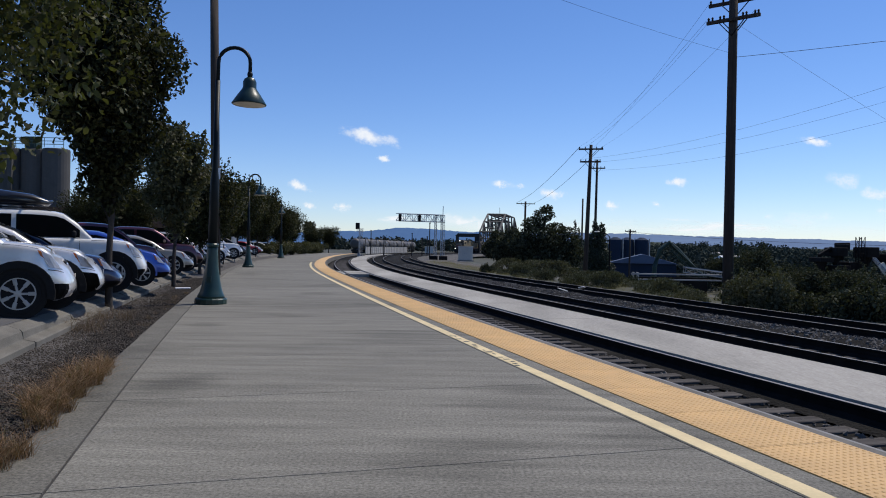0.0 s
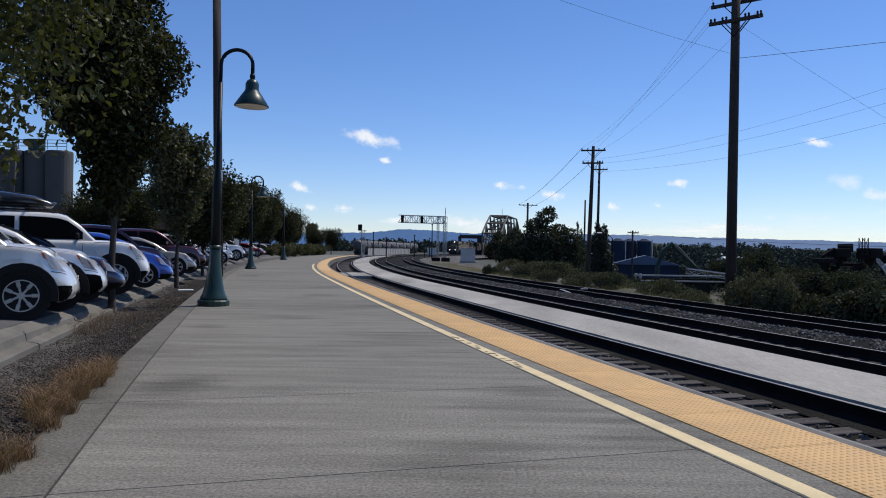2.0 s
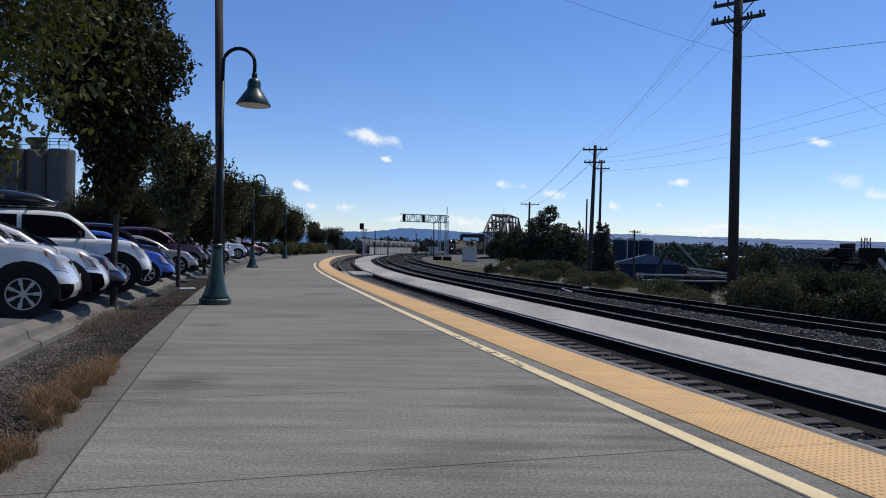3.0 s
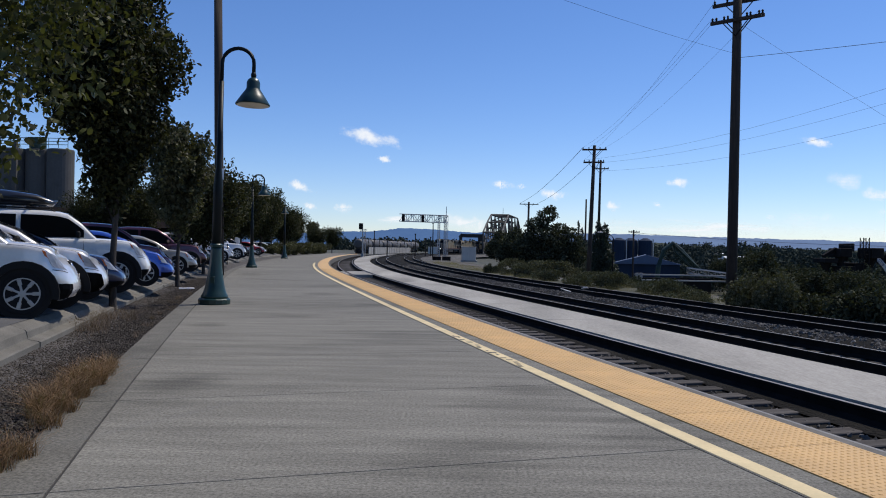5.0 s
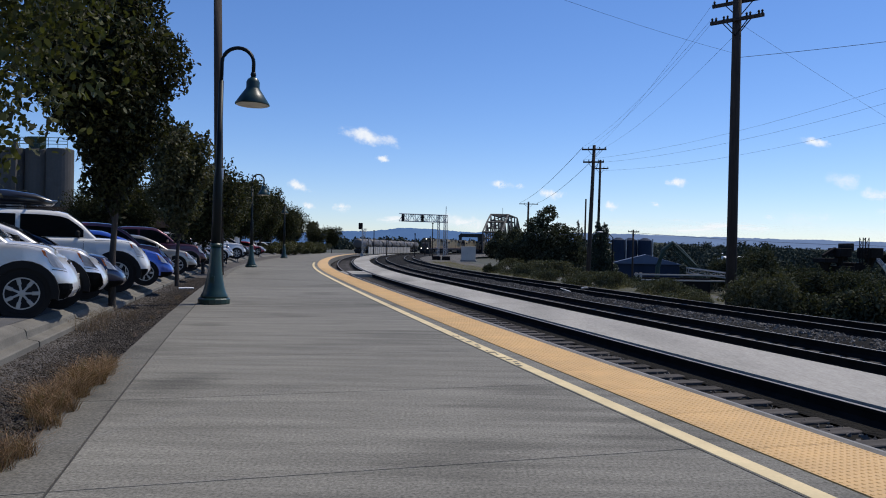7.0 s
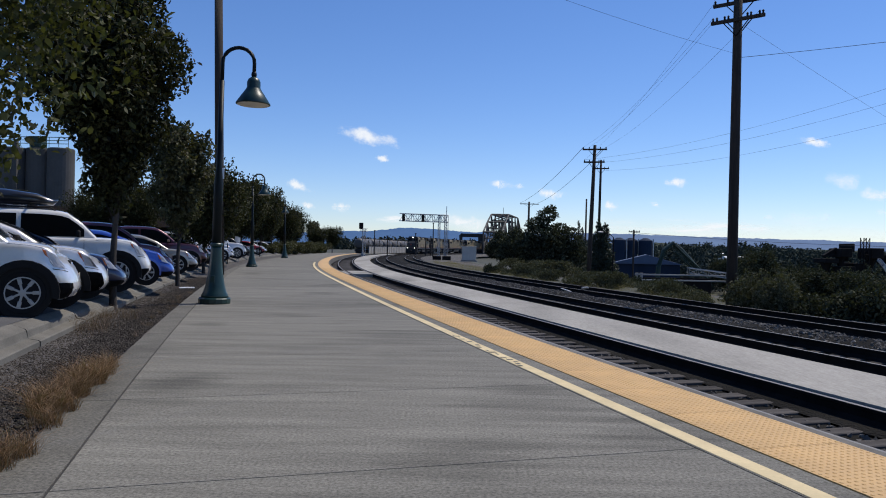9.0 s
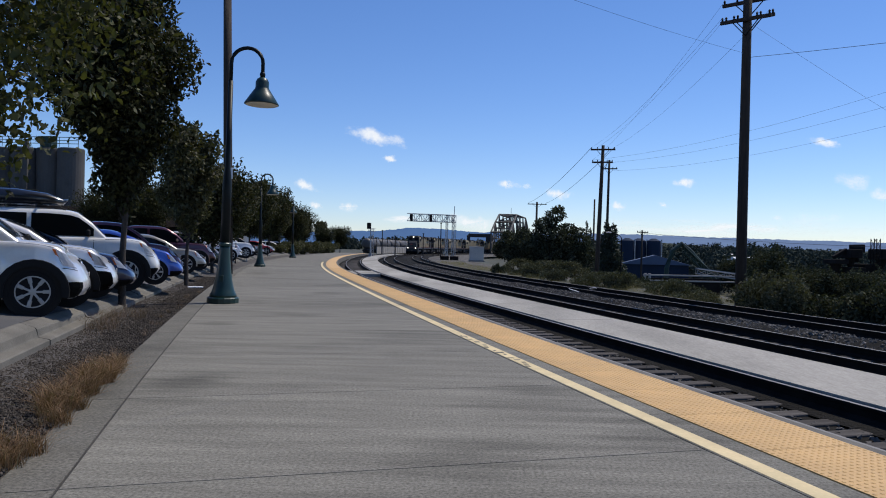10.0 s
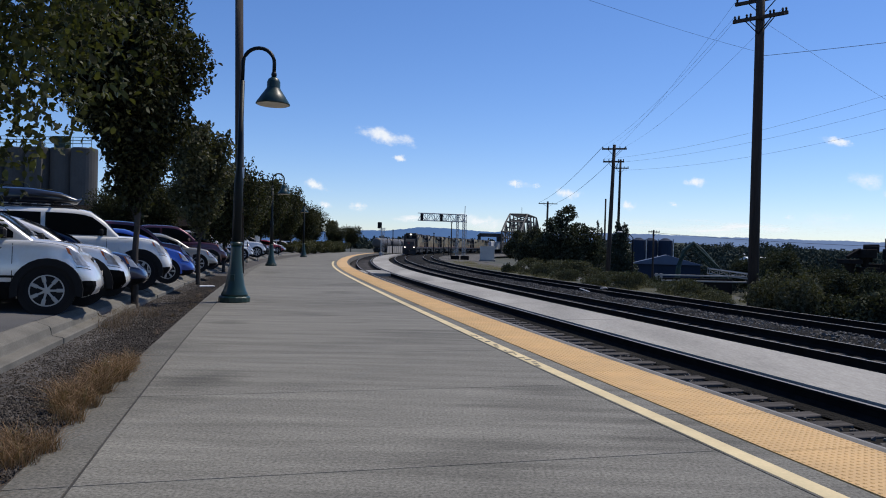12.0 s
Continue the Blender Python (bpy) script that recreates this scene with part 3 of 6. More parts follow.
# ---- utility poles and wires ----
def build_pole(base, top, r0, r1, arms, label):
    """arms: (height, half length, direction degrees, side shift)"""
    p = empty("utility_pole", Matrix.Translation(base), label=label, category="utility pole", group="utility poles")
    v = Vector(top) - Vector(base)
    part("shaft", ntube([(0, 0, -0.3), v * 0.33, v * 0.66, v], [r0, r0 * 0.7 + r1 * 0.3, r0 * 0.35 + r1 * 0.65, r1], 14), M["pole"], p, smooth=True)
    ends = []
    for h, half, deg, off in arms:
        c = v * (h / v.z)
        u = Vector((math.cos(radians(deg)), math.sin(radians(deg)), 0))
        w = Vector((-u.y, u.x, 0))
        a = part("crossarm", nbox(c + w * (r0 + 0.03) * off, (half * 2, 0.10, 0.13), pose(0, 0, 0, 0, 0, deg), 0.01), M["pole"], p)
        for k in (-0.92, -0.45, 0.45, 0.92):
            q = c + u * half * k + w * (r0 + 0.03) * off
            part("insulator", turned(bmesh.new(), [(0.02, 0.06), (0.045, 0.09), (0.03, 0.13), (0.05, 0.16), (0.02, 0.21)], 10, q), M["black"], a)
            ends.append(Vector(base) + q + Vector((0, 0, 0.2)))
        for k in (-0.55, 0.55):
            part("brace", ntube([c + u * half * k + w * (r0 + 0.03) * off, c - Vector((0, 0, 0.6)) + w * r0 * off], 0.02, 6), M["rust"], a)
    return p, ends


_, e1 = build_pole((10.86, 27.0, -0.75), (10.9, 27.0, 13.0), 0.20, 0.15,
                   [(11.15, 0.92, -38, -1), (11.3, 0.92, -38, 1), (11.95, 1.0, -38, 1)], "tall dark creosoted utility pole with double crossarms")
_, e2 = build_pole((11.84, 59, -0.9), (12.17, 59, 10.33), 0.20, 0.13, [(9.95 + 0.9, 1.0, -10, -1), (8.9 + 0.9, 0.85, -10, -1)],
                   "leaning dark wooden utility pole with two crossarms")
_, e3 = build_pole((17.05, 80, -2.2), (17.23, 80, 11.8), 0.18, 0.12, [(13.0, 0.9, -10, -1)], "distant wooden utility pole above an ivy-grown tree")
_, e4 = build_pole((13.7, 120, -1.5), (13.83, 120, 9.6), 0.2, 0.16, [(10.7, 1.6, 3, -1)], "distant wooden utility pole with one long crossarm")
_, e5 = build_pole((19.5, 100, -3.2), (19.6, 100, 8.8), 0.16, 0.11, [], "thin bare distant wooden pole")
build_pole((26.3, 100, -5.0), (26.35, 100, 4.6), 0.15, 0.12, [(9.3, 0.8, 5, -1)], "small wooden pole by the blue works")
build_pole((-11.47, 35.9, -0.05), (-11.8, 35.9, 14.5), 0.23, 0.20, [], "tall dark wooden utility pole beside the planting strip")


def wire(a, b, sag=0.4, r=0.012):
    a, b = Vector(a), Vector(b)
    pts = [a.lerp(b, k / 18) - Vector((0, 0, sag * 4 * (k / 18) * (1 - k / 18))) for k in range(19)]
    tagged(part("overhead_wire", ntube(pts, r, 5), M["wire"]), "thin dark overhead wire sagging between poles", "wire", group="overhead wires")


for i, j in ((0, 0), (3, 3), (4, 1), (8, 4)):
    wire(e1[i], e2[j], 0.5, 0.005)
for i, j in ((0, 0), (3, 3)):
    wire(e2[i], e4[j], 0.6, 0.02)
wire(e2[6], e3[1], 0.3, 0.015)
wire((10.72, 26.85, 9.15), (-16, 6.0, 10.9), 0.75, 0.0045)
wire((10.95, 26.9, 9.0), (24.6, 14.0, 8.4), 0.2, 0.009)
wire((10.95, 26.9, 10.3), (25.5, 33.0, 5.0), 0.1, 0.0045)
for z0, k in ((9.2, 4), (8.3, 5), (7.3, 7)):
    wire(e2[k] - Vector((0, 0, 0.3 * (k - 4))), (27, 20.0, z0 + 2.8), 1.3, 0.006)
for k in (8, 9, 11):
    wire(e1[k], e1[k] + Vector((-14, -26, 2.2)), 0.3, 0.0045)
wire((26.35, 100, 4.2), (75, 75, 3.0), 0.8, 0.02)


# ---- trees ----
def build_tree(name, m, height, crown_w, trunk_r, clear, count, size, seed, label, leaf="leaf", category="tree", foot=0.72):
    tree = empty(name, m, label=label, category=category, group="trees along the car park")
    rng = random.Random(seed)
    bm = bmesh.new()
    pts = [(0, 0, -0.15), (0.0, 0, 0.1)] + [(rng.uniform(-0.06, 0.06), rng.uniform(-0.06, 0.06), height * k / 6) for k in range(1, 6)]
    tube(bm, pts, [trunk_r * 1.35, trunk_r * 1.05] + [trunk_r * (1 - k / 6.5) for k in range(1, 6)], 10)
    trunk = part("trunk", bm, M["bark"], tree, "grey-brown bark", smooth=True)
    blobs = []
    for k in range(22):
        z = clear + (height - clear) * (k / 22) ** 0.9
        a = k * 2.4 + rng.uniform(-0.4, 0.4)
        f = (z - clear) / (height - clear)
        w = crown_w / 2 * (foot + (1.22 - foot) * math.sin(min(1, f * 1.6) * math.pi * 0.62)) * (1 - 0.72 * max(0, f - 0.55) / 0.45)
        w *= rng.uniform(0.75, 1.2)
        tip = Vector((math.cos(a) * w * 0.72, math.sin(a) * w * 0.72, z + w * 0.55))
        part("limb", ntube([(0, 0, max(clear * 0.8, z - 0.5)), tip * 0.5 + Vector((0, 0, z * 0.45)), tip], [trunk_r * 0.35, trunk_r * 0.22, 0.008], 6), M["bark"], tree)
        rr = w * rng.uniform(0.42, 0.6)
        blobs.append((tip.x, tip.y, tip.z, rr, rr, rr * rng.uniform(0.8, 1.25)))
        blobs.append((tip.x * 0.45, tip.y * 0.45, z + 0.2, rr, rr, rr))
        if k % 2:
            blobs.append((tip.x * 1.25, tip.y * 1.25, tip.z + rr * 0.9, rr * 0.28, rr * 0.28, rr * 0.9))
    for k in range(7):
        z = clear + (height - clear) * (0.12 + 0.11 * k)
        w = crown_w * (0.36 - 0.03 * abs(k - 2)) * min(1, foot + 0.3 + 0.2 * k)
        blobs.append((0, 0, z, w, w, 0.7))
    leaves("crown", blobs, count, size, M[leaf], tree, seed, shell=0.15)
    return tree


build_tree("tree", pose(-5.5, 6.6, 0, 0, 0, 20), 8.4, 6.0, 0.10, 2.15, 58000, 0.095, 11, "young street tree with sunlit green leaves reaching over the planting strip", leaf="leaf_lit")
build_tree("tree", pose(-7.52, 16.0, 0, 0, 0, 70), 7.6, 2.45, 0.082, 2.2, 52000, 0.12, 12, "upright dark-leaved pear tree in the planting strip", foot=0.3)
t2 = build_tree("tree", pose(-9.7, 25.6, 0, 0, 0, 0), 5.7, 1.9, 0.08, 1.9, 20000, 0.14, 13, "smaller dark-leaved street tree in the planting strip", leaf="leaf_dark", foot=0.4)
t3 = build_tree("tree", pose(-12.5, 36.5, 0, 0, 0, 0), 5.0, 3.9, 0.09, 1.7, 17000, 0.16, 14, "dark-leaved street tree beside the parked cars")
for k, (s, d, h) in enumerate(((43, -4.6, 1.05), (50, -4.6, 1.1), (57, -4.6, 1.15), (64, -4.4, 1.2), (71, -4.2, 1.25), (79, -4.0, 1.25), (88, -3.8, 1.3), (97, -3.8, 1.3), (107, -3.8, 1.25), (118, -3.6, 1.15), (128, -3.6, 1.1), (112, -7, 1.3), (124, -8, 1.3), (136, -5, 1.1))):
    h *= (1.0 if k % 2 else 0.88) if k < 5 else 1.2
    c = copy_thing(t3 if k % 2 else t2, Matrix.Translation(park(s, d, 0)) @ pose(0, 0, 0, 0, 0, 67 * k))
    c.scale = (h, h, h)
for k, (x, y, h) in enumerate(((-25.5, 51, 0.85), (-22.6, 51.5, 1.0), (-28, 52, 0.62))):
    c = copy_thing(t3, pose(x, y, 0.3, 0, 0, 80 * k))
    c.scale = (h, h, h)
    tagged(c, "dark broadleaf tree at the back of the car park", "tree", group="trees along the car park")
for k, (x, y, h) in enumerate(((-46, 168, 1.25), (-39, 174, 1.2), (-34, 180, 1.15), (-30, 186, 1.0), (-37, 162, 1.1), (-31.5, 172, 0.9))):
    c = copy_thing(t3 if k % 2 else t2, pose(x, y, -0.5, 0, 0, 41 * k))
    c.scale = (h * 1.35, h * 1.35, h * 1.2)
for k, (s, d, h) in enumerate(((80, -8, 1.15), (92, -12, 1.3), (104, -9, 1.2), (120, -12, 1.1), (132, -6, 0.9), (140, -11, 1.0), (48, -22, 1.3), (36, -28, 1.2))):
    c = copy_thing(t3 if k % 2 else t2, Matrix.Translation(park(s, d, 0)) @ pose(0, 0, 0, 0, 0, 41 * k))
    c.scale = (h, h, h)


def build_shrub(m, w, h, count, size, seed, label, leaf="leaf_bush", name="shrub"):
    sh = empty(name, m, label=label, category="shrub", group="shrubs")
    rng = random.Random(seed)
    bm = bmesh.new()
    blobs = []
    for k in range(12):
        a, r = rng.uniform(0, 6.28), w / 2 * math.sqrt(rng.random()) * 0.8
        z = h * rng.uniform(0.25, 0.85) * (1 - 0.5 * r / (w / 2))
        tube(bm, [(r * math.cos(a) * 0.2, r * math.sin(a) * 0.2, -0.2), (r * math.cos(a), r * math.sin(a), z)], [0.03, 0.008], 5)
        q = w * rng.uniform(0.13, 0.24)
        blobs.append((r * math.cos(a), r * math.sin(a), z * 0.8, q, q, h * rng.uniform(0.18, 0.3)))
    part("woody_base", bm, M["bark"], sh)
    leaves("foliage", blobs, count, size, M[leaf], sh, seed, shell=0.4)
    return sh


sh = build_shrub(Matrix.Translation(park(104, -2.2, 0)), 3.6, 3.0, 6000, 0.2, 31, "dark rounded shrub at the end of the platform", "leaf_dark")
for k, (s, d, c) in enumerate(((98, -3.2, 0.8), (109, -2.2, 0.9), (114, -1.4, 0.95), (120, -2.4, 1.1), (126, -1.2, 1.0), (132, -1.9, 1.1), (138, -1.4, 0.9), (145, -2.0, 1.0), (152, -2.5, 1.1))):
    q = copy_thing(sh, Matrix.Translation(park(s, d, 0)) @ pose(0, 0, 0, 0, 0, 50 * k))
    q.scale = (c, c, c)

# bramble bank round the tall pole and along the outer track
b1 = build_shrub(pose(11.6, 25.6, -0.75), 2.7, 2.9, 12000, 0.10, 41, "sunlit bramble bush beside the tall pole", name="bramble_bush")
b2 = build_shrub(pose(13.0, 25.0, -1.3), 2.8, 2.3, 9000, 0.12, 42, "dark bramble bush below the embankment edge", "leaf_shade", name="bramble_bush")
b3 = build_shrub(pose(9.4, 61, -0.8), 4.0, 2.2, 5000, 0.16, 43, "pale green scrub beside the gravel verge", name="bramble_bush")
for k in range(17):
    s = 30 + k * 2.1
    q = copy_thing(b3 if k % 3 else b2, Matrix.Translation(along(s, 19.2 + 1.9 * ((k * 7) % 5) / 5, -0.85)) @ pose(0, 0, 0, 0, 0, 97 * k))
    c = 0.3 + 0.07 * ((k * 5) % 7)
    q.scale = (c * 0.8, c * 0.8, c * 1.15)
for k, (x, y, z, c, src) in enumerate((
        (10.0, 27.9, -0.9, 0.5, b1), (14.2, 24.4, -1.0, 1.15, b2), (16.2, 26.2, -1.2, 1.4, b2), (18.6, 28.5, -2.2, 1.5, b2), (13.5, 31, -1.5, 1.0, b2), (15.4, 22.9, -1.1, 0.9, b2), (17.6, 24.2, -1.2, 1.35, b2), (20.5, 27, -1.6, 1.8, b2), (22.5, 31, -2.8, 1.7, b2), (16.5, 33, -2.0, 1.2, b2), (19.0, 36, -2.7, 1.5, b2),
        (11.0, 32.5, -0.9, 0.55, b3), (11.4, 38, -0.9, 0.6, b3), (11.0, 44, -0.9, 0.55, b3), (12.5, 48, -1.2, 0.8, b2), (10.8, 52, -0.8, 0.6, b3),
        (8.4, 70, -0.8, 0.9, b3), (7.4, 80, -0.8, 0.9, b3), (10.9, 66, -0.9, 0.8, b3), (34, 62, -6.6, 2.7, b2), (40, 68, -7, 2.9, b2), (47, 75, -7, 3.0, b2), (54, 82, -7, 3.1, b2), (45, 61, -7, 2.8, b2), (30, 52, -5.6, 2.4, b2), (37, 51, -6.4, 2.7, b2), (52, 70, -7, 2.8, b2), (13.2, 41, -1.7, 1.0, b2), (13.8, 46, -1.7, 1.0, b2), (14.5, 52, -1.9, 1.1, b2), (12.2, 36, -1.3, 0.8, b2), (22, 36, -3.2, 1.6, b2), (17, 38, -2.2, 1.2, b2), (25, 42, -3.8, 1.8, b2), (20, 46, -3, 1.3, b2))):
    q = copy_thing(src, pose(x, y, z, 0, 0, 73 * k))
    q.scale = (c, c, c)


def build_big_tree(m, blobs, trunk, count, size, leaf, seed, label, name="tree"):
    tree = empty(name, m, label=label, category="tree", group="trees beyond the tracks")
    bm = bmesh.new()
    tube(bm, [(0, 0, -0.5), (0.1, 0, trunk * 0.5), (0, 0, trunk)], [0.3, 0.22, 0.1], 9)
    for x, y, z, *r in blobs[::2]:
        tube(bm, [(0, 0, min(z, trunk) * 0.5), (x * 0.6, y * 0.6, z * 0.75), (x, y, z)], [0.12, 0.07, 0.02], 6)
    part("trunk", bm, M["bark"], tree)
    leaves("crown", blobs, count, size, M[leaf], tree, seed, shell=0.4)
    return tree


build_big_tree(pose(10.1, 75, -1.0), [(0, 0, 4.0, 2.0, 2.0, 1.4), (0.5, 0, 6.2, 1.1, 1.1, 0.8), (-1.5, 0, 2.8, 1.4, 1.5, 1.3), (1.6, 0, 3.4, 1.5, 1.5, 1.3), (2.0, 0.5, 4.9, 0.9, 0.9, 0.6),
                                      (-0.8, 0, 5.3, 1.0, 1.0, 0.7), (2.4, 0, 2.0, 1.3, 1.3, 1.2), (3.2, 0.3, 3.6, 1.2, 1.2, 0.8), (3.7, 0, 2.2, 1.3, 1.2, 1.1), (2.9, 0, 4.6, 0.8, 0.8, 0.45), (-2.4, 0.2, 3.3, 0.9, 0.9, 0.5), (-0.2, 0, 2.0, 2.0, 1.5, 1.3), (0.9, 0, 6.9, 0.6, 0.6, 0.4)],
               5.5, 13000, 0.26, "leaf_shade", 51, "broad dark maple tree beyond the tracks")
bt = build_big_tree(pose(9.0, 95, -1.0), [(0, 0, 3.2, 1.9, 1.9, 1.6), (1.5, 0, 2.4, 1.5, 1.5, 1.4), (-1.2, 0, 1.9, 1.3, 1.3, 1.2), (0.3, 0, 4.6, 1.1, 1.1, 0.9)],
               4, 6000, 0.28, "leaf_shade", 52, "dark broadleaf tree near the steel bridge")


copy_thing(bt, pose(8.7, 112, -1.0, 0, 0, 140))
slope_tree = build_tree("tree", pose(28.0, 64, ground_height(28.0, 64)), 5.4, 3.2, 0.09, 1.2, 16000, 0.2, 15, "dark low tree on the slope below the tracks", leaf="leaf_shade")
tagged(slope_tree, group="trees on the slope")
for k, (x, y, h) in enumerate(((33.5, 66, 1.0), (37, 66, 1.05), (40, 64, 0.95), (43.5, 63, 1.05), (47, 62, 1.0), (30.5, 68, 0.9), (36, 74, 1.05), (42, 72, 1.1), (48, 70, 1.1), (53, 66, 1.1), (39, 58, 0.85), (34, 58, 0.8), (45, 57, 0.85), (53.5, 134, 1.4), (57, 136, 1.35), (60, 138, 1.3))):
    c = copy_thing(slope_tree, pose(x, y, max(ground_height(x, y), -8), 0, 0, 53 * k))
    c.scale = (h * 1.2, h * 1.2, h * (0.86 + 0.05 * (k % 4)))
    tagged(c, "dark low tree on the slope below the tracks", "tree", group="trees on the slope")


def build_conifer(m, h, w, count, seed, label):
    tree = empty("conifer", m, label=label, category="tree", group="trees beyond the tracks")
    part("trunk", ntube([(0, 0, -0.5), (0, 0, h)], [0.22, 0.03], 8), M["bark"], tree)
    rng = random.Random(seed)
    blobs = []
    for k in range(26):
        f = k / 26
        a = k * 2.4
        r = w / 2 * (1 - f) ** 0.8 * rng.uniform(0.6, 1.0)
        blobs.append((math.cos(a) * r * 0.6, math.sin(a) * r * 0.6, h * (0.12 + 0.86 * f), max(0.15, r * 0.6), max(0.15, r * 0.6), h * 0.045))
    leaves("crown", blobs, count, 0.22, M["needle"], tree, seed, droop=0.6, shell=0.2, thin=0.3)
    return tree


c1 = build_conifer(pose(15.8, 85, -2.0), 7.2, 3.0, 4000, 61, "narrow dark conifer beyond the tracks")
copy_thing(c1, pose(17.6, 92, -2.6))
build_big_tree(pose(13.75, 63, -1.3), [(0, 0, 0.9, 1.15, 1.1, 1.1), (0.1, 0, 2.3, 1.1, 1.0, 1.1), (-0.1, 0, 3.6, 0.85, 0.8, 1.0), (0.3, 0, 4.5, 0.4, 0.4, 0.8), (-0.3, 0, 4.9, 0.25, 0.25, 0.7), (0.8, 0, 1.0, 0.8, 0.8, 1.0)],
               5, 9000, 0.2, "needle", 62, "dense ivy-dark evergreen beside the leaning pole")


def build_woods():
    """Distant valley woods: many clumps, too many to count."""
    rng = np.random.default_rng(9)
    blobs = []
    for _ in range(1500):
        y = 130 * (7.5 ** rng.random())
        ang = rng.uniform(0.10, 0.75)
        x = y * math.tan(ang)
        if x < 24 or (y < 165 and 0.385 < x / y < 0.44) or (y < 180 and 24 < x < 46) or (y < 150 and 60 < x < 80):
            continue
        z = max(ground_height(x, y), -8)
        h = rng.uniform(4.5, 8.5)
        w = rng.uniform(1.8, 3.6)
        blobs.append((x, y, z + h * 0.35, w, w, h * 0.38))
        blobs.append((x + rng.uniform(-1, 1), y, z + h * 0.68, w * 0.7, w * 0.7, h * 0.28))
    ob = leaves("far_woods", blobs, 330000, 0.7, M["far_leaf"], None, 9, shell=0.5, thin=0.8, simple=True)
    tagged(ob, "hazy dark green woods across the valley", "woods", kind="stuff")
    blobs = []
    for _ in range(260):
        y = rng.uniform(330, 700)
        x = rng.uniform(-0.16, 0.06) * y
        h = rng.uniform(4, 9)
        blobs.append((x, y, h * 0.4 - 0.6, 3, 3, h * 0.45))
    ob = leaves("far_woods", blobs, 16000, 1.5, M["far_leaf"], None, 10, shell=0.5, thin=0.8, simple=True)
    tagged(ob, "dark low woods beyond the railway yard", "woods", kind="stuff")


build_woods()


# ---- weeds ----
def build_weeds():
    rng = np.random.default_rng(21)

    def tufts(name, spots, blades, h, material, label):
        verts, tris = [], []
        for x, y, z, r, k in spots:
            for _ in range(int(blades * k)):
                a, q = rng.uniform(0, 6.28), r * math.sqrt(rng.random())
                p = Vector((x + q * math.cos(a), y + q * math.sin(a), z))
                lean = Vector((rng.normal(), rng.normal(), 0)) * 0.9
                hh = h * (0.4 + 0.8 * rng.random()) * (0.6 + 0.4 * k)
                tip = p + (Vector((0, 0, 1)) + lean) * hh
                midp = p + (Vector((0, 0, 1)) + lean * 0.35) * hh * 0.55
                side = Vector((rng.normal(), rng.normal(), 0)).normalized() * rng.uniform(0.0012, 0.0028)
                o = len(verts)
                verts.extend([tuple(p - side), tuple(p + side), tuple(midp + side * 0.9), tuple(midp - side * 0.9), tuple(tip)])
                tris.extend([(o, o + 1, o + 2), (o, o + 2, o + 3), (o + 3, o + 2, o + 4)])
        me = bpy.data.meshes.new(name)
        me.from_pydata(verts, [], tris)
        tagged(meshed(name, me, material), label, "weeds", kind="stuff")
    spots = []
    for k in range(46):
        s = rng.uniform(6.7, 9.8) if k < 30 else rng.uniform(4.0, 6.0)
        d = edge(s) + 0.03 - 0.33 * rng.random() ** 1.3
        p = along(s, d, 0)
        thick = 1.0 if 6.9 < s < 8.9 else 0.6
        spots.append((p.x, p.y, -0.01, rng.uniform(0.05, 0.14), thick * rng.uniform(0.5, 1.2)))
    tufts("dry_weeds", spots, 230, 0.24, M["dry"], "dry orange-brown weeds along the platform edge")
    tufts("straw_stalks", spots, 9, 0.30, M["straw"], "pale bleached grass stalks among the dry weeds")
    spots = []
    for k in range(30):
        s = rng.uniform(12.6, 16.2)
        d = -2.62 + 0.34 * rng.normal() * 0.8
        p = along(s, d, 0)
        spots.append((p.x, p.y, 0.0, rng.uniform(0.06, 0.2), rng.uniform(0.3, 1.2)))
    tufts("dead_weeds", spots, 46, 0.34, M["dead"], "grey-brown dead weeds round the tree's foot")
    spots = []
    for k in range(26):
        s = rng.uniform(9.6, 24)
        p = along(s, edge(s) - 0.05 - 0.25 * rng.random(), 0)
        spots.append((p.x, p.y, -0.01, rng.uniform(0.03, 0.1), rng.uniform(0.15, 0.5)))
    tufts("edge_weeds", spots, 110, 0.16, M["dead"], "sparse dead weeds at the platform edge")
    spots = []
    for k in range(420):
        s = rng.uniform(20, 105)
        p = along(s, rng.uniform(17.9, 21.5), 0)
        spots.append((p.x, p.y, -0.8, 0.5, rng.uniform(0.5, 1.3)))
    tufts("verge_grass", spots, 90, 0.5, M["straw"], "pale dry tall grass on the embankment edge")


build_weeds()


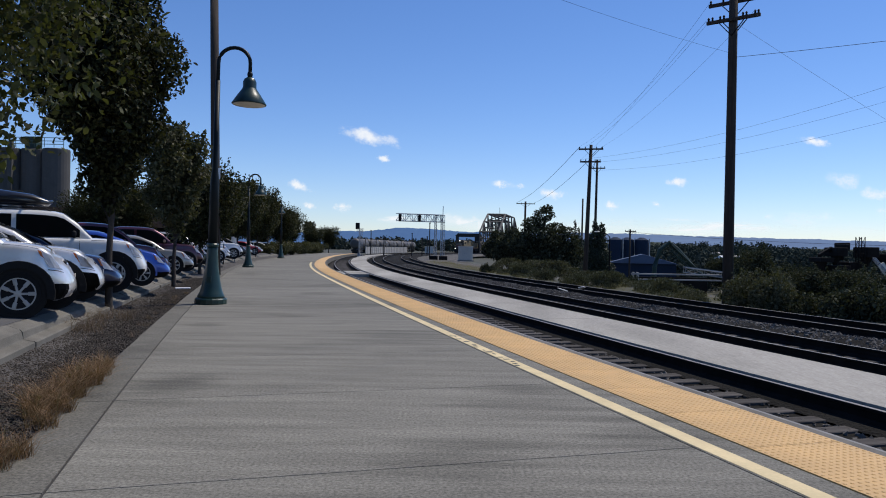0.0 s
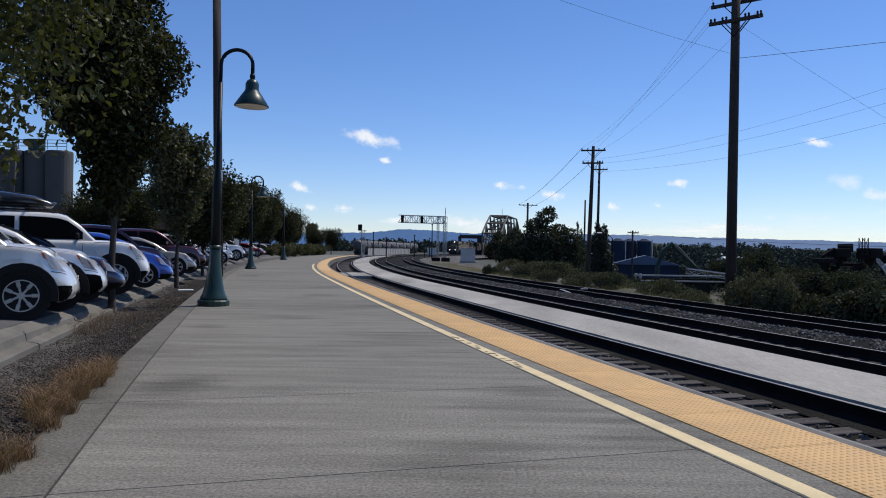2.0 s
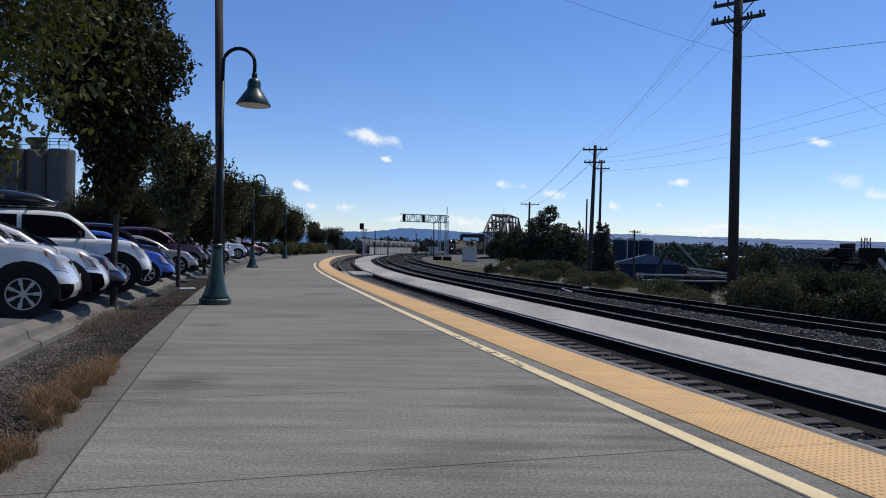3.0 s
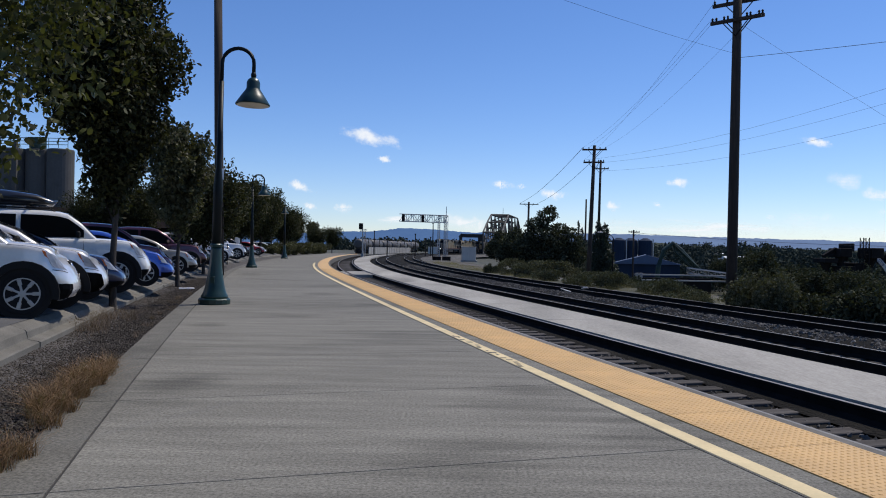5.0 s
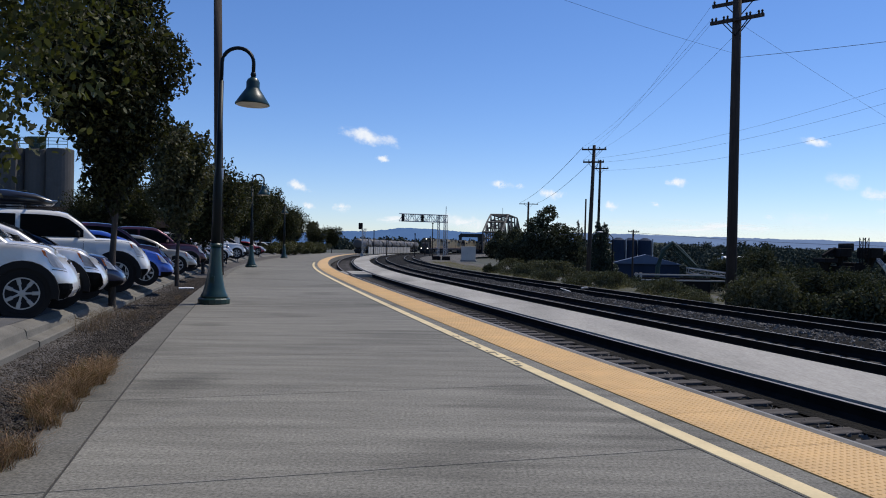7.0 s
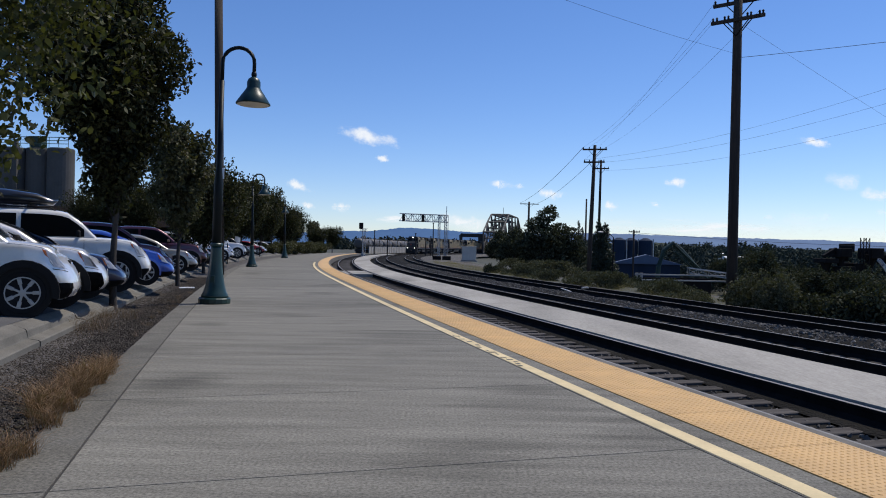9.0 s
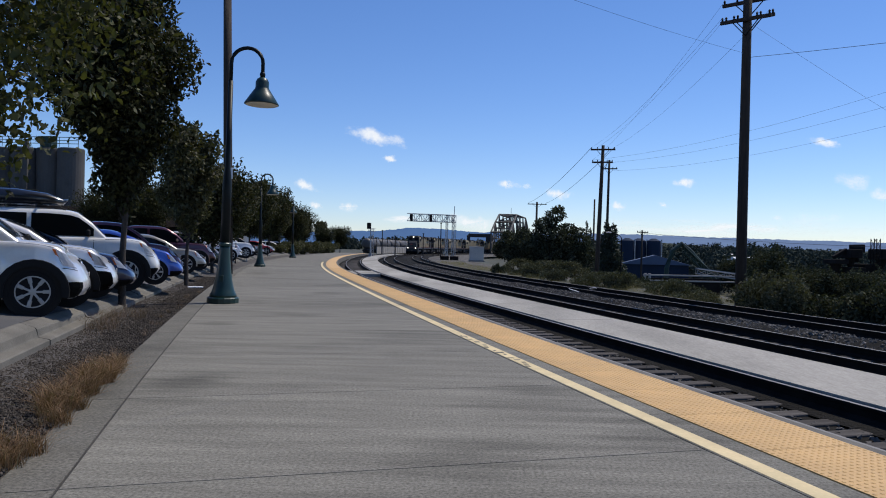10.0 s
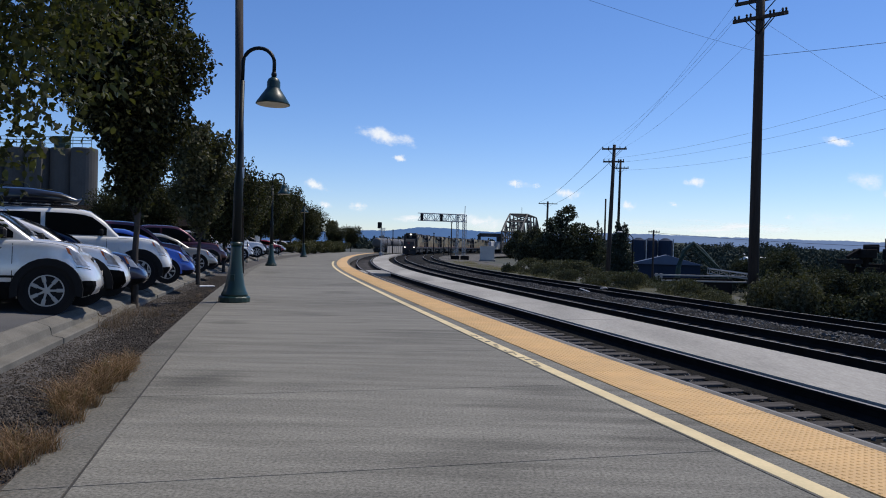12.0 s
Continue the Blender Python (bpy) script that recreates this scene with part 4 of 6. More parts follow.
# ---- parked vehicles ----
def build_wheel(car, x, y, r, w, spokes):
    wheel = part("wheel", turned_y([(r * 0.72, -w / 2), (r * 0.95, -w / 2), (r, -w * 0.32), (r, w * 0.32), (r * 0.95, w / 2), (r * 0.72, w / 2)], 28), M["rubber"], car, smooth=False)
    wheel.matrix_basis = pose(x, y, r)
    side = -1 if y < 0 else 1
    bm = turned_y([(r * 0.745, side * w * 0.30), (r * 0.745, side * w * 0.51), (r * 0.69, side * w * 0.51), (r * 0.66, side * w * 0.35)], 28)
    for k in range(spokes):
        a = k * math.tau / spokes
        rot = Matrix.Rotation(-a, 4, "Y")
        box(bm, (math.cos(a) * r * 0.26, side * w * 0.45, math.sin(a) * r * 0.26), (r * 0.36, 0.03, r * 0.13), rot, 0.008)
        box(bm, (math.cos(a) * r * 0.55, side * w * 0.46, math.sin(a) * r * 0.55), (r * 0.30, 0.03, r * 0.19), rot, 0.008)
    rim = part("rim", bm, M["rim"], wheel)
    part("hub", turned_y([(0.001, side * w * 0.40), (r * 0.16, side * w * 0.42), (r * 0.16, side * w * 0.52), (0.001, side * w * 0.53)], 12), M["rim"], wheel)
    part("brake_backing", turned_y([(0.001, side * w * 0.20), (r * 0.70, side * w * 0.2), (r * 0.70, side * w * 0.26), (0.001, side * w * 0.26)], 16), M["black"], wheel)
    return rim


def turned_y(profile, seg):
    bm = turned(bmesh.new(), [(r, z) for r, z in profile], seg)
    bmesh.ops.rotate(bm, verts=bm.verts, cent=(0, 0, 0), matrix=Matrix.Rotation(radians(-90), 3, "X"))
    return bm


def build_car(m, label, color, L=4.6, W=1.82, H=1.68, hood=1.08, nose=0.93, hood_len=1.05, screen=0.85, roof_end=0.2, back=0.35, wheel_r=0.35, clear=0.24,
              cladding=None, rails=False, category="car", spokes=7, pickup=False, metal=0.35, overhang=0.76, trim=0.24):
    """x runs back from the nose at 0; the near side is -y."""
    car = empty("car", m, label=label, category=category, group="parked cars")
    pt = paint("car_paint", color, metal)
    hw = W / 2
    belt = hood - 0.01
    wheels = (overhang, L - 0.90)
    arch = wheel_r * 1.22
    lip_w = 0.10 if cladding else 0.035

    def top(u):
        """Height of the bonnet, the belt line and the tail."""
        return float(np.interp(u, (0, 0.10, 0.30, 0.65, hood_len, L * 0.6, L - 0.25, L), (nose - 0.09, nose - 0.02, nose + (hood - nose) * 0.35, nose + (hood - nose) * 0.75, hood, belt + 0.03, belt + 0.02, belt - 0.12)))

    def low(u):
        z = float(np.interp(u, (0, 0.25, L - 0.4, L), (clear + 0.02, clear - 0.03, clear, clear + 0.14)))
        for wx in wheels:
            if abs(u - wx) < arch:
                z = max(z, wheel_r + math.sqrt(arch * arch - (u - wx) ** 2) * 0.98)
        return z

    def skin(u, v, sg, out=0.0):
        """A point of the body's side: u back from the nose, v up from the sill."""
        z = low(u) + (top(u) - low(u)) * v
        h = (z - clear) / (top(u) - clear)
        w = hw * float(np.interp(u, (0, 0.05, 0.16, 0.36, 0.7, L - 0.5, L - 0.12, L), (0.80, 0.88, 0.945, 0.98, 1.0, 1.0, 0.95, 0.82)))
        w *= float(np.interp(h, (0, 0.10, 0.38, 0.62, 0.70, 0.90, 0.97, 1.0), (0.93, 0.965, 1.0, 1.0, 0.975, 0.955, 0.935, 0.90)))
        for wx in wheels:
            near = max(0.0, 1 - abs(math.hypot(u - wx, z - wheel_r) - arch) / 0.09)
            w += (0.0 if cladding else 0.015) * near
        lean = float(np.interp(h, (0, 0.2, 0.45, 0.7, 1.0), (0.10, 0.0, 0.02, 0.10, 0.26)))
        x = u + lean * max(0.0, 1 - u / 0.8) ** 2 - 0.10 * max(0.0, h - 0.5) * max(0.0, 1 - (L - u) / 0.6) ** 2
        return Vector((-x, sg * (w + out), z))
    us = sorted(set([0, 0.04, 0.10, 0.18, 0.28, 0.40, 0.55, 0.7, hood_len, L - 0.5, L - 0.25, L - 0.10, L - 0.03, L]
                    + [wx + arch * q for wx in wheels for q in (-1.15, -1.001, -0.97, -0.88, -0.7, -0.45, -0.2, 0, 0.2, 0.45, 0.7, 0.88, 0.97, 1.001, 1.15)]
                    + [hood_len + (L - 0.9 - arch - hood_len) * q for q in (0.35, 0.6, 0.85)]))
    us = [u for u in us if 0 <= u <= L]
    vs = (0, 0.08, 0.2, 0.38, 0.56, 0.7, 0.82, 0.91, 0.97, 1.0)
    across = 6
    bm = bmesh.new()
    rows = []
    for u in us:
        a = [bm.verts.new(skin(u, v, -1)) for v in vs]
        b = [bm.verts.new(skin(u, v, 1)) for v in vs]
        crown = []
        for q in range(1, across):
            f = q / across
            p = a[-1].co.lerp(b[-1].co, f)
            p.z += 0.035 * (1 - (2 * f - 1) ** 4)
            crown.append(bm.verts.new(p))
        rows.append(a + crown + b[::-1])
    for a, b in zip(rows, rows[1:]):
        for i in range(len(a) - 1):
            bm.faces.new((a[i], a[i + 1], b[i + 1], b[i]))
    # nose and tail
    for row, bulge in ((rows[0], 0.10), (rows[-1], -0.06)):
        nv = len(vs)
        grid = []
        for r in range(nv):
            p, q = row[r], row[-1 - r]
            if r == nv - 1:
                mid = row[nv:nv + across - 1]
            else:
                mid = []
                for c in range(1, across):
                    f = c / across
                    w = p.co.lerp(q.co, f)
                    w.x += bulge * (1 - (2 * f - 1) ** 2)
                    mid.append(bm.verts.new(w))
            grid.append([p] + list(mid) + [q])
        for a, b in zip(grid, grid[1:]):
            for c in range(across):
                bm.faces.new((a[c], a[c + 1], b[c + 1], b[c]))
    body = part("body", bm, pt, car, smooth=True)

    def patch(name, u0, u1, v0, v1, sg, material, label="", out=0.008, skew=0.0):
        bm2 = bmesh.new()
        cols = []
        for k in range(7):
            u = u0 + (u1 - u0) * k / 6
            cols.append([bm2.verts.new(skin(u + skew * r / 3, v0 + (v1 - v0) * r / 3, sg, out)) for r in range(4)])
        for q, r in zip(cols, cols[1:]):
            for k in range(3):
                bm2.faces.new((q[k], q[k + 1], r[k + 1], r[k]))
        bmesh.ops.solidify(bm2, geom=bm2.faces[:], thickness=0.02)
        return part(name, bm2, material, car, label, smooth=False)
    # cabin: roof line, then sides that lean in towards it
    end = (L - back) if not pickup else hood_len + screen + 1.9
    x0, x1 = hood_len - 0.04, hood_len + screen
    line = [(x0, belt), (x0 + screen * 0.5, belt + (H - belt) * 0.56), (x1 - 0.08, H - 0.075), (x1 + 0.12, H - 0.025), (x1 + 0.5, H), ((x1 + end) / 2 + 0.2, H + 0.005),
            (end - roof_end - 0.25, H - 0.03), (end - roof_end, H - 0.075), (end - roof_end * 0.45, belt + (H - belt) * 0.55), (end + 0.05, belt)]
    rw = hw * 0.76

    def roof_z(x):
        return float(np.interp(x, [p[0] for p in line], [p[1] for p in line]))

    def side_y(z):
        return hw * 0.90 + (rw - hw * 0.90) * (z - belt) / (H - belt)
    bm = bmesh.new()
    rows = []
    for x in sorted(set([p[0] for p in line] + list(np.linspace(x0, end + 0.05, 22)))):
        z = roof_z(x)
        ring = []
        for f in (0, 0.35, 0.7, 0.9):
            q = belt - 0.05 + (z - belt + 0.05 - 0.05) * f
            ring.append((side_y(q), q))
        w = side_y(z)
        ring += [(w * 0.985, z - 0.018), (w * 0.92, z), (w * 0.5, z + 0.022)]
        pts = [(-y, q) for y, q in ring] + [(0, z + 0.028)] + [(y, q) for y, q in ring[::-1]]
        rows.append([bm.verts.new((-x, y, q)) for y, q in pts])
    for a, b in zip(rows, rows[1:]):
        for i in range(len(a) - 1):
            bm.faces.new((a[i], a[i + 1], b[i + 1], b[i]))
    part("roof", bm, pt, car, smooth=True)

    def sheet(name, cols):
        bm2 = bmesh.new()
        rows2 = [[bm2.verts.new(p) for p in c] for c in cols]
        for a, b in zip(rows2, rows2[1:]):
            for i in range(len(a) - 1):
                bm2.faces.new((a[i], a[i + 1], b[i + 1], b[i]))
        bmesh.ops.solidify(bm2, geom=bm2.faces[:], thickness=0.006)
        return part(name, bm2, M["glass"], car, "dark tinted glass")

    def side_glass(xa, xb, sg):
        cols = []
        for x in np.linspace(xa, xb, 9):
            zb, zt = belt + 0.045, roof_z(x) - 0.105
            if zt < zb + 0.03:
                continue
            cols.append([Vector((-x, sg * (side_y(q) + 0.010), q)) for q in np.linspace(zb, zt, 4)])
        sheet("side_window", cols)
    # windscreen
    cols = []
    for f in np.linspace(-1, 1, 7):
        col = []
        for x in np.linspace(x0 + 0.08, x1 - 0.06, 5):
            z = roof_z(x)
            col.append(Vector((-x + 0.012, f * side_y(z) * 0.86, z + 0.035 - 0.012 * f * f)))
        cols.append(col)
    sheet("windscreen", cols)
    first, last = x0 + 0.30, end - roof_end * 0.7
    mid = x1 + (end - x1) * 0.36
    for sg in (-1, 1):
        side_glass(first, mid - 0.05, sg)
        if pickup:
            side_glass(mid + 0.05, end - 0.25, sg)
        else:
            rear = mid + (last - mid) * 0.60
            side_glass(mid + 0.05, rear - 0.04, sg)
            side_glass(rear + 0.05, last - 0.04, sg)
        mirror = part("door_mirror", nbox((-(x0 + 0.42), sg * (hw + 0.08), belt + 0.13), (0.10, 0.20, 0.16), bevel=0.035), M["black"] if cladding else pt, car)
        part("mirror_arm", nbox((-(x0 + 0.42), sg * (hw * 0.95), belt + 0.06), (0.07, 0.12, 0.05), bevel=0.01), M["black"], mirror)
        for x in (mid - 0.16, mid + (last - mid) * 0.55):
            part("door_handle", nbox((-x, sg * (hw * 0.985 + 0.01), belt - 0.15), (0.19, 0.04, 0.035), bevel=0.012), pt, car)
        for x in (x0 + 0.30, mid, min(mid + (last - mid) * 0.62, L - 0.9 - arch - 0.02)):
            if low(x) < clear + 0.05:
                patch("door_seam", x - 0.005, x + 0.005, 0.12, 0.94, sg, M["black"], "", 0.003)
        patch("headlight", 0.01, 0.30, 0.66, 0.93, sg, M["headlight"], "clear headlight", skew=0.05)
        patch("indicator", 0.30, 0.37, 0.74, 0.91, sg, M["amber"], "amber indicator lens", skew=0.04)
        patch("bonnet_gap", 0.36, hood_len, 0.955, 0.965, sg, M["black"], "", 0.002)
        patch("bumper_seam", 0.02, overhang - arch * 1.05, 0.60, 0.615, sg, M["black"], "", 0.002)
        patch("side_moulding", overhang + arch * 1.1, L - 0.90 - arch * 1.1, 0.36, 0.40, sg, cladding or pt, "", 0.012)
        patch("tail_light", L - 0.22, L - 0.04, 0.62, 0.95, sg, M["tail"], "red tail light")
        patch("bumper_corner", 0.0, overhang - arch * 1.01, 0.0, trim, sg, cladding or M["black"], "dark lower bumper", 0.012)
        part("fog_lamp", turned_x(0.05, 0.05, (0.0, sg * hw * 0.60, clear + 0.17)), M["headlight"], car)
        if cladding:
            patch("sill_cladding", overhang + arch * 1.02, L - 0.90 - arch * 1.02, 0.0, trim * 0.85, sg, cladding, "dark sill cladding", 0.012)
            patch("bumper_side", L - 0.90 + arch * 1.02, L, 0.0, trim + 0.06, sg, cladding, "dark rear bumper side", 0.012)
        for wx in wheels:
            lip = bmesh.new()
            cols = []
            for k in range(15):
                a = radians(-12 + 204 * k / 14)
                ca, sa = math.cos(a), math.sin(a)
                cols.append([lip.verts.new((-wx + ca * q, sg * (hw * 0.99 + o), wheel_r + sa * q)) for q, o in ((arch - 0.012, -0.05), (arch - 0.012, 0.034), (arch + lip_w, 0.030), (arch + lip_w + 0.01, -0.05))])
            for q, r in zip(cols, cols[1:]):
                for k in range(3):
                    lip.faces.new((q[k], q[k + 1], r[k + 1], r[k]))
            part("arch_lip", lip, cladding or pt, car, "dark arch moulding" if cladding else "")
            part("wheel_arch", turned_y_at((-wx, sg * (hw - 0.14), wheel_r), arch * 1.0, 0.24), M["black"], car, "dark wheel arch lining")
            build_wheel(car, -wx, sg * (hw - 0.12), wheel_r, 0.22, spokes)
    part("grille", nbox((-0.115, 0, nose - 0.24), (0.10, W * 0.36, 0.13), pose(0, 0, 0, 0, -12, 0), 0.02), M["black"], car)
    part("badge", nbox((-0.055, 0, nose - 0.24), (0.02, 0.12, 0.06), pose(0, 0, 0, 0, -12, 0), 0.01), M["chrome"], car)
    part("lower_grille", nbox((0.035, 0, clear + 0.14), (0.10, W * 0.34, 0.14), bevel=0.03), M["black"], car)
    part("number_plate", nbox((0.06, 0, clear + 0.32), (0.012, 0.31, 0.14)), M["grey"], car, "plain pale number plate")
    part("underside", nbox((-L / 2, 0, clear + 0.10), (L * 0.94, W * 0.74, 0.22)), M["black"], car)
    if rails:
        for sg in (-1, 1):
            part("roof_rail", ntube([(-(x1 + 0.2), sg * rw * 0.88, H - 0.02), (-(x1 + 0.32), sg * rw * 0.88, H + 0.06), (-(last - 0.3), sg * rw * 0.88, H + 0.06), (-(last - 0.15), sg * rw * 0.88, H - 0.02)], 0.02, 8), M["chrome"] if not cladding else M["black"], car)
    if pickup:
        part("cargo_bed", nbox((-(end + L) / 2, 0, belt - 0.05), (L - end - 0.1, W * 0.96, 0.25), bevel=0.03), pt, car)
    return car


def turned_x(r, w, at):
    bm = turned(bmesh.new(), [(0.001, -w / 2), (r, -w / 2), (r, w / 2), (0.001, w / 2)], 14)
    bmesh.ops.rotate(bm, verts=bm.verts, cent=(0, 0, 0), matrix=Matrix.Rotation(radians(90), 3, "Y"))
    bmesh.ops.translate(bm, verts=bm.verts, vec=at)
    return bm


def turned_y_at(at, r, w):
    bm = turned_y([(r * 0.88, -w / 2), (r, -w / 2), (r, w / 2 + 0.01), (r * 0.88, w / 2 + 0.01)], 28)
    bmesh.ops.translate(bm, verts=bm.verts, vec=at)
    return bm


def stall(s, d, turn=12.0):
    """A stall set a little aslant to the kerb."""
    p = park(s, d, 0.40)
    return Matrix.Translation(p) @ pose(0, 0, 0, 0, 0, math.degrees(math.atan2(0.2453, 0.9694)) - math.degrees(max(0, s - S0) / RADIUS) + turn)


build_car(stall(13.55, -3.24), "silver compact sport utility car with alloy wheels", (0.82, 0.81, 0.80), L=4.5, H=1.76, hood=1.15, nose=1.03, hood_len=0.95, overhang=0.72, metal=0.4, trim=0.34, rails=False, cladding=M["black"], wheel_r=0.345)
build_car(stall(15.5, -3.18), "silver wagon with dark lower cladding", (0.80, 0.79, 0.78), L=4.5, H=1.60, hood=1.08, nose=0.96, metal=0.4, trim=0.52, cladding=M["black"], rails=True, spokes=5)
build_car(stall(17.8, -3.24), "dark navy blue saloon car", (0.012, 0.018, 0.055), H=1.46, hood=0.92, nose=0.78, hood_len=1.15, screen=0.9, roof_end=0.6, back=0.5, clear=0.2, wheel_r=0.32)
suv = build_car(stall(20.3, -3.1), "large white sport utility vehicle with roof rails", (0.78, 0.78, 0.77), L=4.75, W=1.88, H=1.93, hood=1.25, nose=1.14, hood_len=1.25, screen=0.7,
                roof_end=0.12, back=0.1, wheel_r=0.39, clear=0.32, cladding=M["black"], rails=True, metal=0.0, spokes=6)
build_car(stall(22.9, -2.82), "bright blue hatchback car parked nose to the kerb", (0.03, 0.09, 0.42), L=4.1, W=1.74, H=1.50, hood=0.98, nose=0.80, hood_len=0.85, screen=0.95, clear=0.2, wheel_r=0.31)
build_car(stall(30.5, -2.85), "grey saloon car parked nose to the kerb", (0.30, 0.29, 0.27), H=1.46, hood=0.92, nose=0.78, hood_len=1.1, screen=0.9, roof_end=0.6, back=0.5, clear=0.2, wheel_r=0.32)
build_car(stall(27.6, -3.45), "dark maroon sport utility vehicle", (0.09, 0.012, 0.02), L=4.8, H=1.82, hood=1.1, nose=0.9, wheel_r=0.38, clear=0.3, metal=0.2)
build_car(stall(34.5, -2.8), "dark maroon pickup truck parked at the kerb", (0.06, 0.012, 0.02), L=5.4, W=1.92, H=1.85, hood=1.14, nose=1.0, hood_len=1.3, wheel_r=0.38, clear=0.32, pickup=True, category="pickup truck")
build_car(stall(40.5, -2.9), "dark green hatchback car parked at the kerb", (0.015, 0.03, 0.025), H=1.5, hood=0.95, nose=0.80)
build_car(stall(51.5, -2.4), "white saloon car parked nose to the kerb", (0.65, 0.66, 0.67), H=1.46, hood=0.92, nose=0.78, metal=0.0)
build_car(stall(62.5, -2.1), "white pickup truck parked nose to the kerb", (0.72, 0.73, 0.74), L=5.6, W=2.0, H=2.02, hood=1.24, nose=1.08, hood_len=1.4, wheel_r=0.4, clear=0.35, pickup=True, category="pickup truck", metal=0.0)
build_car(stall(46.0, -2.9), "silver pickup truck parked nose to the kerb", (0.5, 0.5, 0.52), L=5.4, W=1.9, H=1.8, hood=1.1, nose=0.95, hood_len=1.3, wheel_r=0.38, clear=0.32, pickup=True, category="pickup truck")
build_car(stall(71.0, -2.3), "black sport utility vehicle parked at the kerb", (0.015, 0.015, 0.017), L=4.7, H=1.75, hood=1.08, nose=0.9)
build_car(stall(85.0, -2.05), "red saloon car parked nose to the kerb", (0.30, 0.012, 0.015), H=1.47, hood=0.92, nose=0.78)
build_car(stall(100.0, -2.05), "white hatchback car parked nose to the kerb", (0.7, 0.7, 0.7), H=1.5, hood=0.95, nose=0.80, metal=0.0)
build_car(stall(92.0, -2.6), "white saloon car parked nose to the kerb", (0.7, 0.7, 0.7), H=1.46, hood=0.92, nose=0.78, metal=0.0)

donors = [o for o in bpy.data.objects if o.type == "EMPTY" and o.get("category") in ("car", "pickup truck")]
by_label = {o["label"]: o for o in donors}
for label, s, d in (("silver wagon with dark lower cladding", 57.0, -2.7), ("grey saloon car parked nose to the kerb", 78.0, -2.4), ("white hatchback car parked nose to the kerb", 108.0, -2.05)):
    copy_thing(by_label[label], stall(s, d))


def build_roof_box(m):
    rb = empty("roof_box", m, label="glossy black roof cargo box on the white sport utility vehicle", category="roof box")
    rows = [(0.0, 0.18, 0.05), (-0.10, 0.30, 0.14), (-0.45, 0.40, 0.28), (-1.1, 0.43, 0.36), (-1.7, 0.43, 0.36), (-1.95, 0.38, 0.26), (-2.05, 0.30, 0.10)]
    bm = bmesh.new()
    rings = []
    for x, w, h in rows:
        pts = [(-w * 0.9, 0.0), (-w, h * 0.4), (-w * 0.92, h * 0.85), (-w * 0.5, h), (w * 0.5, h), (w * 0.92, h * 0.85), (w, h * 0.4), (w * 0.9, 0.0)]
        rings.append([bm.verts.new((x, y, z + (0.10 if x > -0.05 else 0))) for y, z in pts])
    for a, b in zip(rings, rings[1:]):
        for i in range(8):
            bm.faces.new((a[i], a[(i + 1) % 8], b[(i + 1) % 8], b[i]))
    bm.faces.new(rings[0])
    bm.faces.new(rings[-1][::-1])
    lid = part("lid", bm, paint("box_black", (0.012, 0.012, 0.014), 0.1), rb, smooth=True)
    for x in (-0.6, -1.5):
        part("crossbar", nbox((x, 0, -0.03), (0.05, 1.2, 0.03), bevel=0.008), M["black"], rb)


build_roof_box(stall(20.3, -3.1) @ pose(-2.12, -0.25, 2.05))


# ---- signs and posts along the planting strip ----
def build_post(s, d, h, sign, label):
    p = park(s, d, 0)
    ps = empty("sign_post", Matrix.Translation(p), label=label, category="sign post", group="sign posts")
    part("post", nbox((0, 0, h / 2 - 0.1), (0.06, 0.06, h + 0.2), bevel=0.008), M["steel"] if sign else M["rust"], ps)
    if sign:
        part("sign_plate", nbox((0.0, -0.045, h - 0.22), (0.30, 0.012, 0.42), bevel=0.004), M["fabric"], ps, "pale sign plate seen edge on")
        part("bracket", nbox((0, -0.034, h - 0.2), (0.08, 0.012, 0.1)), M["steel"], ps)
    return ps


for s, d, h, g in ((45, -3.0, 1.7, False), (48, -3.1, 1.5, False), (56, -3.0, 1.6, False), (62, -2.6, 2.1, True), (64, -2.9, 2.2, True), (73, -2.4, 1.9, False), (82, -2.3, 2.0, False)):
    build_post(s, d, h, g, "slim metal sign post in the planting strip" if g else "short dark metal post in the planting strip")
tagged(part("notice", nbox((-11.40, 35.65, 5.1), (0.28, 0.02, 0.55), bevel=0.006), M["white"]), "small white notice fixed to the wooden pole", "notice")
tagged(part("litter", nbox((-4.46, 9.0, 0.0), (0.22, 0.08, 0.03), pose(0, 0, 0, 4, 3, 15), 0.008), M["white"]), "crumpled white paper litter on the planting strip", "litter")
tagged(part("litter", nbox((-9.0, 24.6, 0.02), (0.5, 0.25, 0.05), pose(0, 0, 0, 0, 0, 25), 0.01), M["white"]), "pale cardboard scrap on the planting strip", "litter")
tagged(part("litter", nbox((5.6, 33.0, -0.27), (0.45, 0.28, 0.04), pose(0, 0, 0, 9, 14, 30), 0.015), M["white"]), "pale scrap lying on the ballast", "litter")
tagged(part("litter", nbox((6.8, 34.6, -0.25), (0.5, 0.3, 0.04), pose(0, 0, 0, -12, 8, 70), 0.015), M["white"]), "white scrap of board lying on the ballast", "litter")


